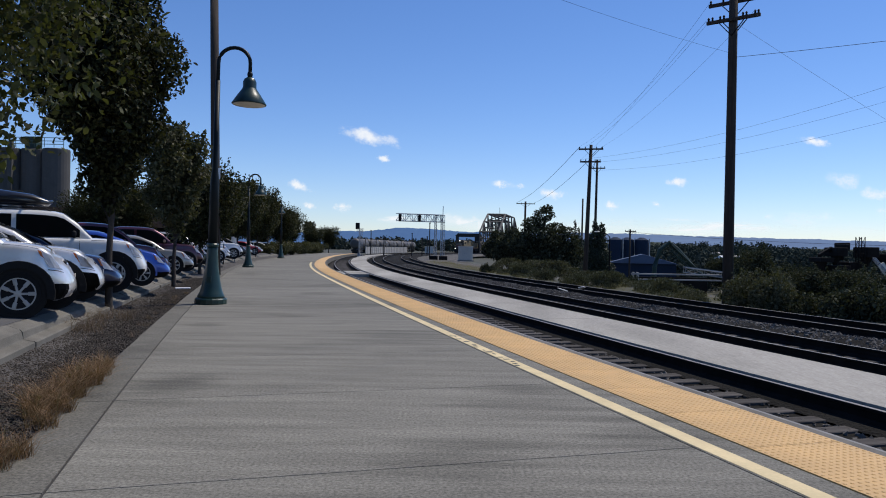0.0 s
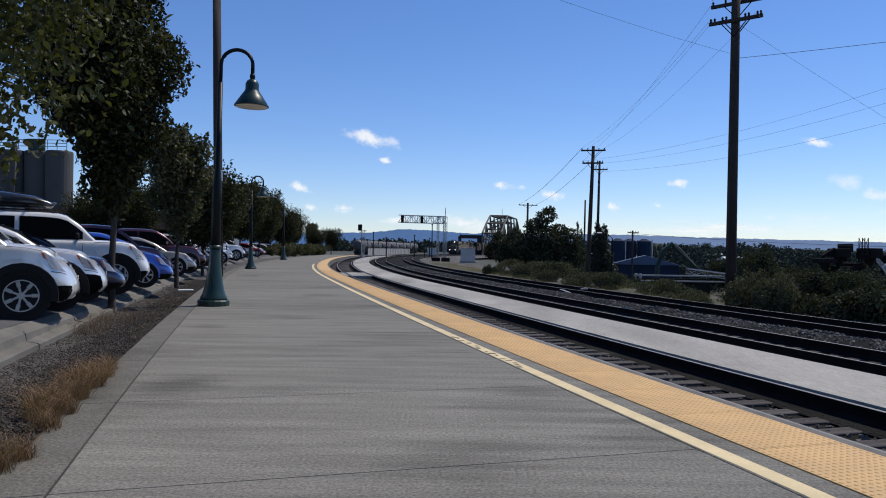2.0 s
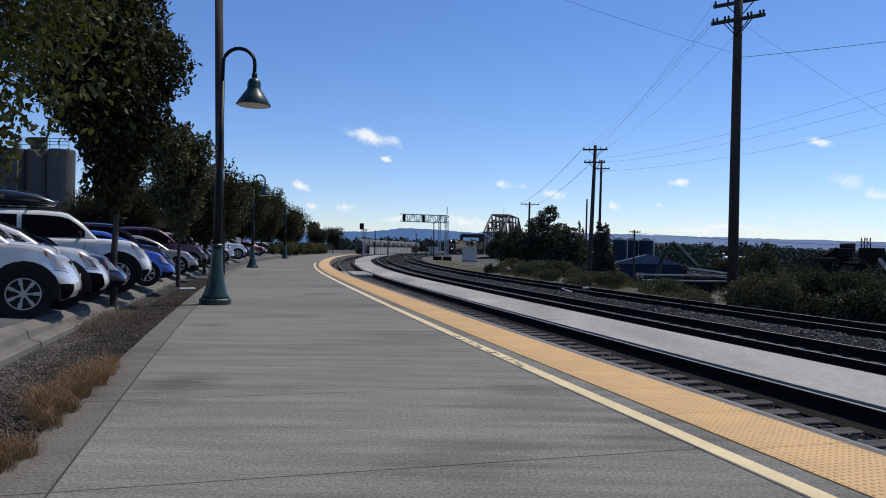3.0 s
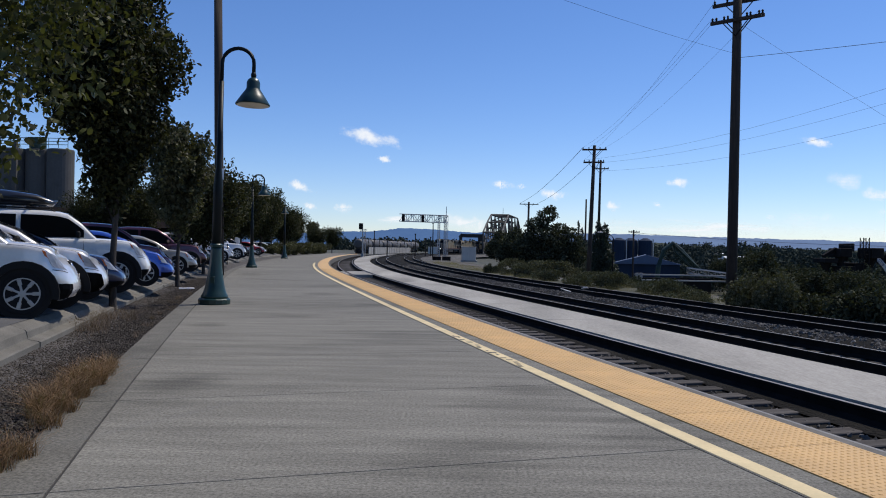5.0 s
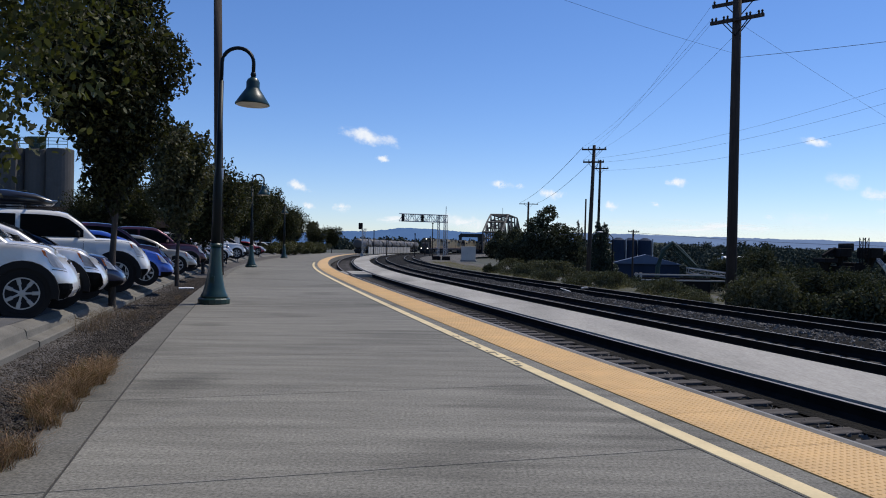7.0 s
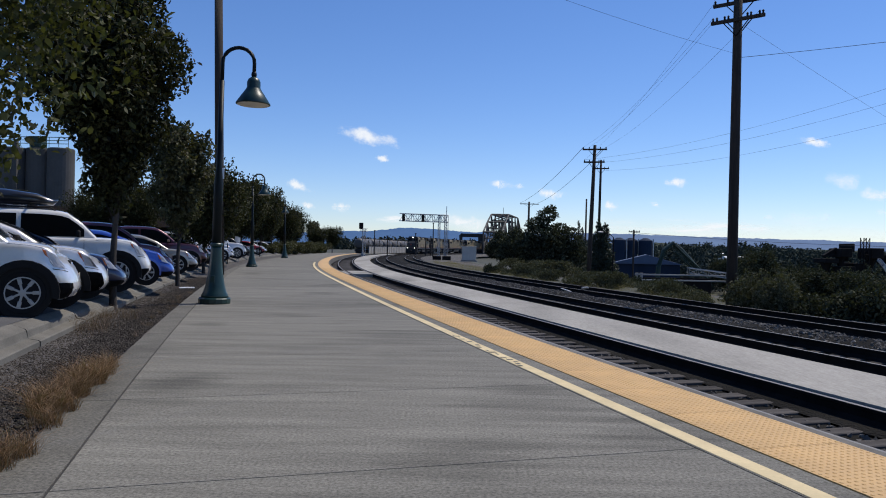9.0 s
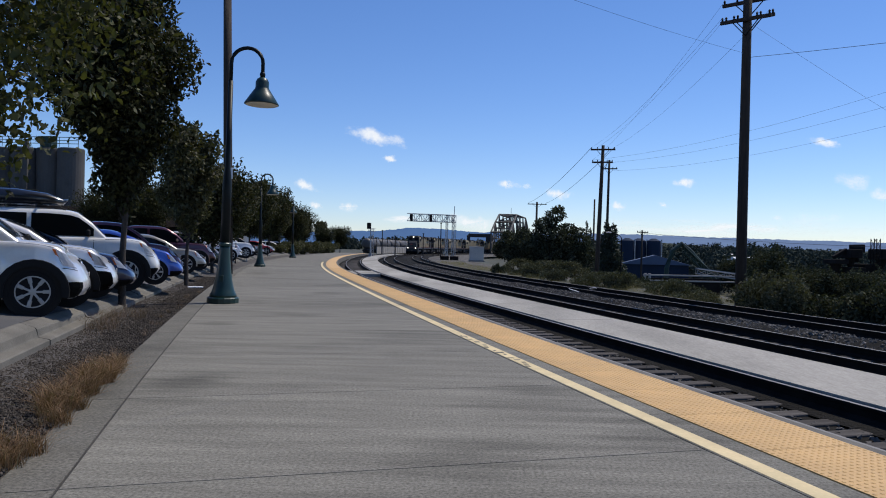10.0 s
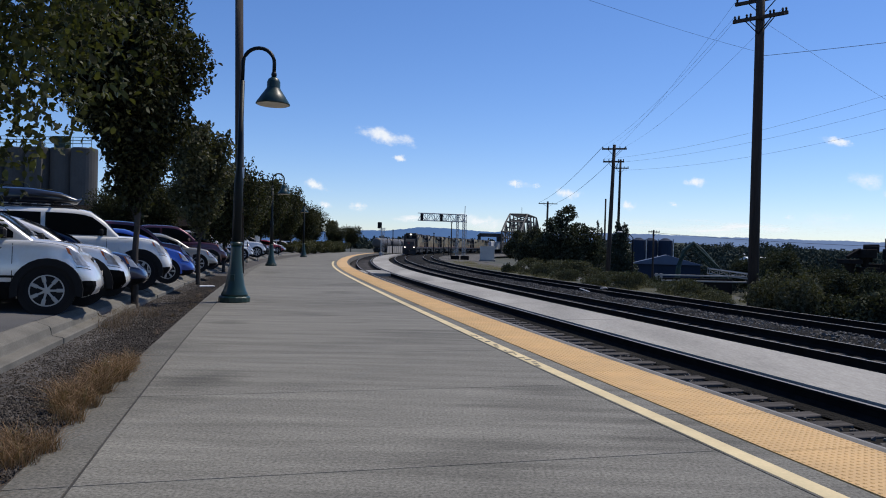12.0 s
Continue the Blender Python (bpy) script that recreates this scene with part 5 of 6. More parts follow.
# ---- signals, cabinet, distant structures ----
def truss(bm, a, b, w, h, bays, r, side):
    """Four chords and lacing from a to b; w across (along side), h up."""
    a, b, side = Vector(a), Vector(b), Vector(side).normalized()
    up = Vector((0, 0, 1)) if abs((b - a).normalized().z) < 0.9 else Vector((0, 1, 0))
    cor = [side * x * w / 2 + up * y * h / 2 for x, y in ((-1, -1), (1, -1), (1, 1), (-1, 1))]
    for c in cor:
        tube(bm, [a + c, b + c], r, 5)
    for k in range(bays):
        p, q = a.lerp(b, k / bays), a.lerp(b, (k + 1) / bays)
        for i in range(4):
            c, d = cor[i], cor[(i + 1) % 4]
            tube(bm, [p + c, q + d] if k % 2 else [p + d, q + c], r * 0.6, 4)
            tube(bm, [p + c, p + d], r * 0.6, 4)
    return bm


def build_gantry():
    g = empty("signal_gantry", pose(-0.86, 125, -0.55), label="grey steel cantilever signal gantry over the tracks", category="signal gantry")
    for x in (-0.5, 0.6):
        part("mast", truss(bmesh.new(), (x, 0, 0), (x, 0, 7.9), 0.36, 0.36, 12, 0.055, (1, 0, 0)), M["steel"], g)
    part("beam", truss(bmesh.new(), (0.9, 0, 7.2), (-7.1, -3.0, 7.2), 1.1, 1.25, 10, 0.07, (0.34, 0.94, 0)), M["steel"], g)
    part("pole_top", ntube([(0.75, 0, 7.8), (0.78, 0, 9.4)], 0.06, 6), M["steel"], g)
    for x, y in ((-6.6, -3.4), (-3.3, -2.2)):
        s = part("signal_head", turned_y_plate((x, y, 7.15), 0.26, 1.25), M["black"], g, "black signal head")
        part("hood", nbox((x, y - 0.3, 7.45), (0.3, 0.4, 0.06)), M["black"], s)
    for x in (-0.8, 0.9):
        part("footing", nbox((x, 0, 0.15), (1.5, 1.2, 0.9), bevel=0.05), M["rust"], g)
    part("ladder", truss(bmesh.new(), (0.95, 0.3, 0), (0.95, 0.3, 7), 0.3, 0.1, 14, 0.03, (1, 0, 0)), M["steel"], g)


def turned_y_plate(at, w, h):
    bm = nbox(at, (w * 2, 0.25, h), bevel=0.12)
    return bm


build_gantry()


def build_signal(m, h, label):
    g = empty("mast_signal", m, label=label, category="signal", group="mast signals")
    part("mast", ntube([(0, 0, 0), (0, 0, h)], 0.09, 8), M["steel"], g)
    hd = part("signal_head", nbox((-0.3, -0.15, h - 0.55), (0.75, 0.3, 1.15), bevel=0.08), M["black"], g, "black signal head")
    part("hood", nbox((-0.3, -0.4, h - 0.3), (0.3, 0.3, 0.05)), M["black"], hd)
    part("ladder", truss(bmesh.new(), (0.4, 0, 0), (0.4, 0, h - 1), 0.35, 0.1, 10, 0.025, (1, 0, 0)), M["steel"], g)
    part("platform_rail", truss(bmesh.new(), (-0.4, 0, h - 1.3), (0.9, 0, h - 1.3), 0.5, 0.5, 3, 0.025, (0, 1, 0)), M["steel"], g)
    part("base", nbox((0, 0, 0.3), (0.5, 0.5, 0.7), bevel=0.03), M["steel"], g)


build_signal(pose(-15.4, 130, -0.4), 6.2, "black-headed railway signal on a steel mast")


def build_cabinet(m, w, d, h, label):
    c = empty("equipment_cabinet", m, label=label, category="cabinet", group="trackside cabinets")
    part("body", nbox((0, 0, h / 2), (w, d, h), bevel=0.04), M["grey"], c)
    part("roof", nbox((0, 0, h + 0.05), (w + 0.15, d + 0.15, 0.10), bevel=0.02), M["grey"], c)
    for k in (-0.25, 0.25):
        dr = part("door", nbox((k * w, -d / 2 - 0.012, h * 0.5), (w * 0.44, 0.03, h * 0.86), bevel=0.008), M["grey"], c)
        part("handle", nbox((k * w * 0.3, -d / 2 - 0.05, h * 0.5), (0.04, 0.05, 0.2)), M["steel"], dr)
    part("plinth", nbox((0, 0, -0.1), (w + 0.3, d + 0.3, 0.25)), M["slab"], c)


build_cabinet(pose(3.75, 118, -0.45), 2.35, 2.0, 2.2, "pale grey trackside equipment cabinet")
build_cabinet(pose(-4.2, 215, -0.55), 2.6, 2.4, 2.3, "small white lineside hut")


def build_bridge():
    b = empty("truss_bridge", pose(16.8, 260, -1), label="weathered grey steel truss railway bridge", category="bridge")

    def member(bm, p, q, r=0.35):
        return tube(bm, [p, q], r, 4)
    # camelback span seen nearly end on
    top = [(0, 8.6), (9, 12.6), (18, 15.9), (28, 15.9), (38, 15.9), (47, 15.9), (56, 12.0)]
    for side in (-3.4, 3.4):
        bm = bmesh.new()
        prev = None
        for k, (y, z) in enumerate(top):
            p = Vector((side + y * 0.22, y, z))
            lo = Vector((side + y * 0.22, y, 0))
            member(bm, p, lo, 0.24)
            member(bm, (p + lo) / 2, lo + Vector((1.0, 4.5, 0)), 0.14)
            member(bm, p, lo + Vector((2.0, 9.0, z * 0.5)), 0.12)
            member(bm, lo, Vector((p.x + 2.0, p.y + 9.0, z * 0.55)), 0.12)
            if prev:
                member(bm, prev[0], p, 0.34)
                member(bm, prev[1], p if k % 2 else lo, 0.22)
                member(bm, prev[0], lo, 0.22)
                member(bm, (prev[0] + prev[1]) / 2, (p + lo) / 2, 0.16)
            prev = (p, lo)
        part("truss", bm, M["bridge"], b)
    for y, z in top[:5]:
        bm = bmesh.new()
        x = y * 0.22
        member(bm, Vector((-3.4 + x, y, z)), Vector((3.4 + x, y, z)), 0.3)
        member(bm, Vector((-3.4 + x, y, z - 2.4)), Vector((3.4 + x, y, z)), 0.16)
        member(bm, Vector((-3.4 + x, y, z)), Vector((3.4 + x, y, z - 2.4)), 0.16)
        member(bm, Vector((-3.4 + x, y, z - 2.4)), Vector((3.4 + x, y, z - 2.4)), 0.2)
        part("portal", bm, M["bridge"], b)
    part("deck", nbox((6, 28, -0.3), (16, 56, 1.0)), M["rust"], b)
    part("antenna", ntube([(6.0, 28, 16), (6.0, 28, 19.2)], 0.08, 5), M["rust"], b)
    part("abutment", nbox((0, -1.5, -1.5), (13, 3, 4.5), bevel=0.1), M["silo"], b)
    # low dark approach span beside it
    a = empty("girder_bridge", pose(9.6, 262, -1), label="dark low steel approach span of the bridge", category="bridge")
    for side in (-4.0, 4.0):
        bm = bmesh.new()
        for k in range(8):
            tube(bm, [(side, k * 5, 0), (side, k * 5, 7.6)], 0.25, 4)
            tube(bm, [(side, k * 5, 0 if k % 2 else 7.6), (side, k * 5 + 5, 7.6 if k % 2 else 0)], 0.22, 4)
        tube(bm, [(side, 0, 7.6), (side, 40, 7.6)], 0.5, 4)
        part("truss", bm, M["loco_black"], a)
    part("portal", nbox((0, 0, 7.2), (8.6, 0.6, 1.3)), M["loco_black"], a)
    part("deck", nbox((0, 20, -0.2), (9, 42, 0.8)), M["loco_black"], a)


build_bridge()


def build_tank_car(m, label):
    c = empty("tank_car", m, label=label, category="tank car", group="standing tank cars")
    bm = bmesh.new()
    turned(bm, [(0.9, -6.6), (1.3, -6.4), (1.5, -6.0), (1.5, 6.0), (1.3, 6.4), (0.9, 6.6)], 20)
    bmesh.ops.rotate(bm, verts=bm.verts, cent=(0, 0, 0), matrix=Matrix.Rotation(radians(90), 3, "X"))
    bmesh.ops.translate(bm, verts=bm.verts, vec=(0, 0, 2.75))
    part("tank", bm, M["tank"], c, smooth=True)
    part("dome", turned(bmesh.new(), [(0.5, 4.1), (0.5, 4.6), (0.3, 4.7)], 14), M["tank"], c)
    part("underframe", nbox((0, 0, 1.1), (1.2, 14.2, 0.35)), M["loco_black"], c)
    for y in (-5.2, 5.2):
        t = part("bogie", nbox((0, y, 0.75), (2.2, 2.4, 0.45), bevel=0.05), M["loco_black"], c)
        for dy in (-0.85, 0.85):
            part("wheelset", turned_x_at(0.46, 1.6, (0, y + dy, 0.46)), M["loco_black"], t)
    part("walkway", nbox((0, 0, 4.35), (0.9, 2.4, 0.08)), M["rust"], c)
    part("ladder", nbox((1.45, 0.8, 2.8), (0.08, 0.5, 3.0)), M["rust"], c)
    return c


def turned_x_at(r, w, at):
    return turned_x(r, w, at)


tc = build_tank_car(pose(-24.4, 208, -0.55, 0, 0, -6), "dark grey rounded railway tank car standing in the yard")
for k in range(1, 7):
    copy_thing(tc, pose(-24.4 + k * 1.75, 208 + k * 15.2, -0.55, 0, 0, -6.5))


def build_fence():
    f = empty("fence", pose(-20.5, 190, -0.5, 0, 0, -6), label="pale board fence along the railway yard", category="fence")
    for k in range(24):
        part("board", nbox((k * 0.0, k * 3.0, 0.95), (0.08, 2.96, 1.9)), M["wall"], f)
        part("post", nbox((0.06, k * 3.0 - 1.5, 1.0), (0.12, 0.12, 2.1)), M["wall"], f)


build_fence()
for x, y, h in ((-7.0, 160, 5.2), (-2.9, 152, 7.4), (-5.0, 170, 4.4), (-17.5, 172, 6.0), (-3.9, 175, 4.8), (-12.5, 150, 4.4)):
    q = empty("line_pole", pose(x, y, -0.55), label="thin dark lineside pole", category="pole", group="lineside poles")
    part("shaft", ntube([(0, 0, 0), (0, 0, h)], [0.14, 0.10], 7), M["pole"], q)
    part("cap", nbox((0, 0, h - 0.1), (0.4, 0.2, 0.2), bevel=0.03), M["black"], q)


def build_silos():
    sl = empty("silo_block", pose(-68, 112, 0), label="block of tall concrete storage silos with a green top railing", category="silos")
    for k in range(7):
        part("silo", turned(bmesh.new(), [(1.98, 0), (1.98, 15.8), (1.9, 16.0)], 26, (-15.5 + k * 3.7, (k % 2) * 0.6, 0)), M["silo"], sl, smooth=False)
    part("headhouse", nbox((2.5, 1, 17.0), (1.8, 1.8, 2.0), bevel=0.05), M["crane"], sl)
    bm = bmesh.new()
    for z in (16.5, 17.0, 17.5):
        tube(bm, [(-18, -2.2, z), (9.0, -2.2, z)], 0.05, 4)
    for k in range(19):
        tube(bm, [(-18 + k * 1.5, -2.2, 16), (-18 + k * 1.5, -2.2, 17.5)], 0.05, 4)
    part("railing", bm, M["crane"], sl, "green steel railing")
    part("leg_duct", nbox((1.2, -2.9, 13), (0.7, 0.5, 7.5)), M["silo"], sl)
    for x, z in ((-2.0, 8.0), (2.6, 7.4)):
        t = part("small_tank", turned(bmesh.new(), [(1.3, 0), (1.3, z), (0.4, z + 0.8)], 18, (x, -4.6, 0)), M["wall"], sl)
        rb = bmesh.new()
        for q in (z + 0.5, z + 1.1, z + 1.6):
            turned(rb, [(1.5, q), (1.52, q + 0.06)], 14, (x, -4.6, 0))
        part("guard_rail", rb, M["loco_yellow"], t)


build_silos()


def build_house(m, w, d, h, rise, label, wall, roof, windows=True):
    ho = empty("building", m, label=label, category="building", group="buildings")
    part("wall", nbox((0, 0, h / 2), (w, d, h)), wall, ho)
    bm = bmesh.new()
    a, b = w / 2 + 0.4, d / 2 + 0.4
    v = [bm.verts.new(p) for p in ((-a, -b, h), (a, -b, h), (a, b, h), (-a, b, h), (-a, 0, h + rise), (a, 0, h + rise))]
    for f in ((0, 1, 5, 4), (2, 3, 4, 5), (0, 4, 3), (1, 2, 5), (0, 3, 2, 1)):
        bm.faces.new([v[i] for i in f])
    part("roof", bm, roof, ho)
    if windows:
        for k in range(max(2, int(w / 4))):
            x = -w / 2 + (k + 0.5) * w / max(2, int(w / 4))
            wi = part("window", nbox((x, -d / 2 - 0.03, h * 0.55), (1.2, 0.08, 1.1)), M["white"], ho)
            part("pane", nbox((x, -d / 2 - 0.075, h * 0.55), (1.05, 0.02, 0.95)), M["glass"], wi)
    return ho


build_house(pose(-28, 62, 0.3, 0, 0, 10), 15, 9, 2.5, 1.7, "low building with a dark brown pitched roof behind the car park", M["rust"], M["roof"])
build_house(pose(31.5, 112, -7.5, 0, 0, 75), 14, 9.5, 7.2, 1.4, "blue sheet-metal works building with a low gable roof", M["blue"], M["blue_roof"], False)
build_house(pose(44, 200, -8, 0, 0, 10), 18, 8, 8.0, 1.5, "pale works shed among the trees", M["wall"], M["white"], False)
build_house(pose(82, 210, -8, 0, 0, 10), 5, 5, 8.5, 1.0, "small white shed among the trees", M["white"], M["white"], False)
build_house(pose(61.6, 150, -8, 0, 0, 10), 6.0, 4, 8.2, 0.7, "pale flat-fronted shed among the valley trees", M["wall"], M["white"], False)
build_house(pose(98, 190, -8, 0, 0, 20), 20, 7, 4.5, 1.0, "low pale roofed shed in the works", M["wall"], M["white"], False)

for k, (x, y) in enumerate(((34.0, 140), (36.6, 141), (39.2, 140))):
    q = empty("blue_silo", pose(x, y, -7.5), label="tall blue metal storage silo", category="silo", group="blue silos")
    part("shell", turned(bmesh.new(), [(1.35, 0), (1.35, 11.2), (0.4, 11.7)], 22), M["blue"], q)
    part("pipe", ntube([(1.3, -0.9, 0), (1.3, -0.9, 11.5)], 0.12, 6), M["steel"], q)


def build_yard_wall():
    w = empty("retaining_wall", pose(17.5, 66, -2.5, 0, 0, 0), label="low wall with pale capping rails at the works entrance", category="wall")
    part("panel", nbox((3.8, 0, 0.6), (6.6, 0.3, 2.2)), M["rust"], w)
    for z in (1.45, 1.95):
        part("rail", nbox((4.2, -0.2, z), (8.4, 0.14, 0.14), bevel=0.02), M["wall"], w)
    for x in (0.2, 0.6):
        part("post", nbox((x, -0.2, 0.8), (0.22, 0.22, 2.6), bevel=0.02), M["wall"], w)


build_yard_wall()
q = empty("street_lamp", pose(14.1, 60, -0.9), label="slim grey roadside lamp with a bent arm", category="street lamp")
part("shaft", ntube([(0, 0, 0), (0, 0, 3.6), (-0.25, 0, 3.85), (-0.9, 0, 4.05)], [0.06, 0.045, 0.04, 0.035], 8), M["rust"], q)
part("lantern", nbox((-1.1, 0, 4.05), (0.45, 0.2, 0.1), bevel=0.03), M["steel"], q)


def build_crane():
    c = empty("loading_crane", pose(28.5, 90, -5), label="faded green curved loader arm at the works", category="crane")
    part("arm", ntube([(-1.8, 0, 0.5), (-1.6, 0, 4.6), (-0.9, 0, 6.8), (0.2, 0, 7.7), (1.2, 0, 6.9), (2.4, 0, 5.6), (4.4, 0, 3.2)], [0.32, 0.32, 0.3, 0.28, 0.28, 0.28, 0.36], 10), M["crane"], c)
    part("boom", truss(bmesh.new(), (0.4, 0, 7.0), (4.8, 0, 3.0), 0.8, 0.8, 6, 0.08, (0, 1, 0)), M["crane"], c)
    part("base", nbox((-1.7, 0, 0.2), (2.2, 2.2, 1.6), bevel=0.1), M["rust"], c)
    part("conveyor", truss(bmesh.new(), (1.5, -2, 4.3), (11, -2, 3.2), 0.7, 0.6, 8, 0.07, (0, 1, 0)), M["wall"], c)
    part("conveyor_belt", nbox((6.2, -2, 4.15), (9.6, 0.7, 0.12), Matrix.Rotation(radians(6.6), 4, "Y")), M["wall"], c)


build_crane()


def build_plant():
    p = empty("aggregate_plant", pose(68, 122, -8), label="dark weathered gravel plant with hoppers and conveyors", category="industrial plant")
    for x, y, z, w, h in ((-0.4, 0, 10.0, 1.9, 1.5), (1.0, 0.6, 10.9, 0.5, 1.4), (5.4, 1, 10.0, 2.2, 1.8), (-2.6, 0.5, 8.6, 2.2, 0.8), (8.4, 1, 9.0, 1.6, 1.6), (2.6, 1, 7.6, 2.4, 1.4), (-0.2, 0, 6.6, 2.6, 2.2)):
        hp = part("hopper", nbox((x, y, z), (w, 4.2, h), bevel=0.1), M["rust"], p)
        part("funnel", turned(bmesh.new(), [(0.4, z - h / 2 - 1.6), (w * 0.45, z - h / 2)], 8, (x, y, 0)), M["rust"], hp)
    part("sloped_chute", nbox((-2.2, 0, 10.0), (2.6, 0.8, 0.5), Matrix.Rotation(radians(-32), 4, "Y"), 0.05), M["rust"], p)
    for x, z, xe, ze in ((4.4, 8.9, 8.4, 3.2), (7.2, 8.8, 10.6, 3.2)):
        part("conveyor", truss(bmesh.new(), (x, -3, z), (xe, -5, ze), 0.7, 0.4, 7, 0.08, (0, 1, 0)), M["steel"], p)
    part("chute", nbox((6.4, -3.6, 6.2), (1.1, 0.25, 4.6), Matrix.Rotation(radians(-34), 4, "Y")), M["grey"], p)
    for x in (-8, -5, -2, 2, 5, 8):
        part("leg", ntube([(x, 0, 0), (x, 0, 7)], 0.2, 5), M["rust"], p)
    for k, (x, z) in enumerate(((-9, 3.2), (-12, 3.9), (-6, 4.4), (-3, 3.4), (-14, 2.8))):
        part("pale_panel", nbox((x, -4 - k * 0.3, z), (1.6, 0.2, 0.35), Matrix.Rotation(radians(8 * k - 12), 4, "Y")), M["grey"], p)
    part("stair_tower", truss(bmesh.new(), (3.2, -1, 0), (3.2, -1, 12.6), 1.0, 1.0, 9, 0.08, (1, 0, 0)), M["rust"], p)


build_plant()


# ---- hills and clouds, far behind all else ----
def build_hills(name, y, profile, material, label, depth):
    xs = np.linspace(profile[0][0], profile[-1][0], 520)
    zs = np.interp(xs, [p[0] for p in profile], [p[1] for p in profile])
    verts, faces = [], []
    for j in range(8):
        f = j / 7
        for x, z in zip(xs, zs):
            r = noise.noise(Vector((x * 0.006, f * 3, y))) * 6 + noise.noise(Vector((x * 0.03, f * 5, y))) * 3.5 + noise.noise(Vector((x * 0.09, f * 9, y))) * 2.5
            verts.append((x, y - depth * (1 - f), -12 + (z + 12 + r) * f ** 0.8))
    k = len(xs)
    for j in range(7):
        for i in range(k - 1):
            faces.append((j * k + i, j * k + i + 1, (j + 1) * k + i + 1, (j + 1) * k + i))
    me = bpy.data.meshes.new(name)
    me.from_pydata(verts, [], faces)
    tagged(meshed(name, me, material, smooth=True), label, "hills", kind="structure")


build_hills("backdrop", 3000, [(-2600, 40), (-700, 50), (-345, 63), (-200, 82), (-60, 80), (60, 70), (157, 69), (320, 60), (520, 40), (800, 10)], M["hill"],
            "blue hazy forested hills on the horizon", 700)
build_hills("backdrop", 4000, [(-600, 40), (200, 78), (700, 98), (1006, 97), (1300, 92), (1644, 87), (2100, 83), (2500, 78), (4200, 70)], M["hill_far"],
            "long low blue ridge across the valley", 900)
build_hills("backdrop", 1500, [(130, -8), (330, 14), (520, 17), (760, 13), (1000, 10), (2200, 8)], M["far_leaf"], "dark wooded rise across the valley", 250)


def cloud_mat():
    m = bpy.data.materials.new("cloud")
    m.use_nodes = True
    nt = m.node_tree
    n, link = nt.nodes, nt.links.new
    n.remove(n["Principled BSDF"])
    tc = n.new("ShaderNodeTexCoord")
    oi = n.new("ShaderNodeObjectInfo")
    no = n.new("ShaderNodeTexNoise")
    no.noise_dimensions = "4D"
    no.inputs["Scale"].default_value = 3.2
    no.inputs["Detail"].default_value = 7
    no.inputs["Roughness"].default_value = 0.66
    mul = n.new("ShaderNodeMath")
    mul.operation = "MULTIPLY"
    mul.inputs[1].default_value = 40
    link(oi.outputs["Random"], mul.inputs[0])
    link(mul.outputs[0], no.inputs["W"])
    wide = n.new("ShaderNodeMapping")
    wide.inputs["Scale"].default_value = (2.4, 1.0, 1.0)
    link(tc.outputs["Generated"], wide.inputs["Vector"])
    link(wide.outputs[0], no.inputs["Vector"])
    sub = n.new("ShaderNodeVectorMath")
    sub.operation = "SUBTRACT"
    sub.inputs[1].default_value = (0.5, 0.5, 0.5)
    link(tc.outputs["Generated"], sub.inputs[0])
    ln = n.new("ShaderNodeVectorMath")
    ln.operation = "LENGTH"
    link(sub.outputs[0], ln.inputs[0])
    fall = n.new("ShaderNodeMapRange")
    fall.inputs["From Min"].default_value = 0.0
    fall.inputs["From Max"].default_value = 0.46
    fall.inputs["To Min"].default_value = 0.32
    fall.inputs["To Max"].default_value = -0.62
    link(ln.outputs["Value"], fall.inputs["Value"])
    add = n.new("ShaderNodeMath")
    add.operation = "ADD"
    link(no.outputs["Fac"], add.inputs[0])
    link(fall.outputs[0], add.inputs[1])
    al = n.new("ShaderNodeMapRange")
    al.interpolation_type = "SMOOTHSTEP"
    al.inputs["From Min"].default_value = 0.46
    al.inputs["From Max"].default_value = 0.82
    al.inputs["To Max"].default_value = 0.95
    link(add.outputs[0], al.inputs["Value"])
    em = n.new("ShaderNodeEmission")
    em.inputs["Color"].default_value = (0.93, 0.96, 1.0, 1)
    em.inputs["Strength"].default_value = 0.98
    tr = n.new("ShaderNodeBsdfTransparent")
    mx = n.new("ShaderNodeMixShader")
    link(al.outputs[0], mx.inputs[0])
    link(tr.outputs[0], mx.inputs[1])
    link(em.outputs[0], mx.inputs[2])
    link(mx.outputs[0], n["Material Output"].inputs["Surface"])
    return m


CLOUD = cloud_mat()


def cloud(x, z, w, h, tilt=0):
    y = 4300
    bm = bmesh.new()
    bmesh.ops.create_grid(bm, x_segments=1, y_segments=1, size=0.5, matrix=Matrix.Diagonal((w * 1.3, h * 1.3, 1, 1)))
    ob = part("cloud", bm, CLOUD)
    ob.matrix_basis = pose(x, y, z, 90, 0, 0) @ pose(0, 0, 0, 0, 0, tilt)
    ob.visible_shadow = False
    tagged(ob, "small white fair-weather cloud low over the horizon", "cloud", group="clouds", kind="structure")
    return ob


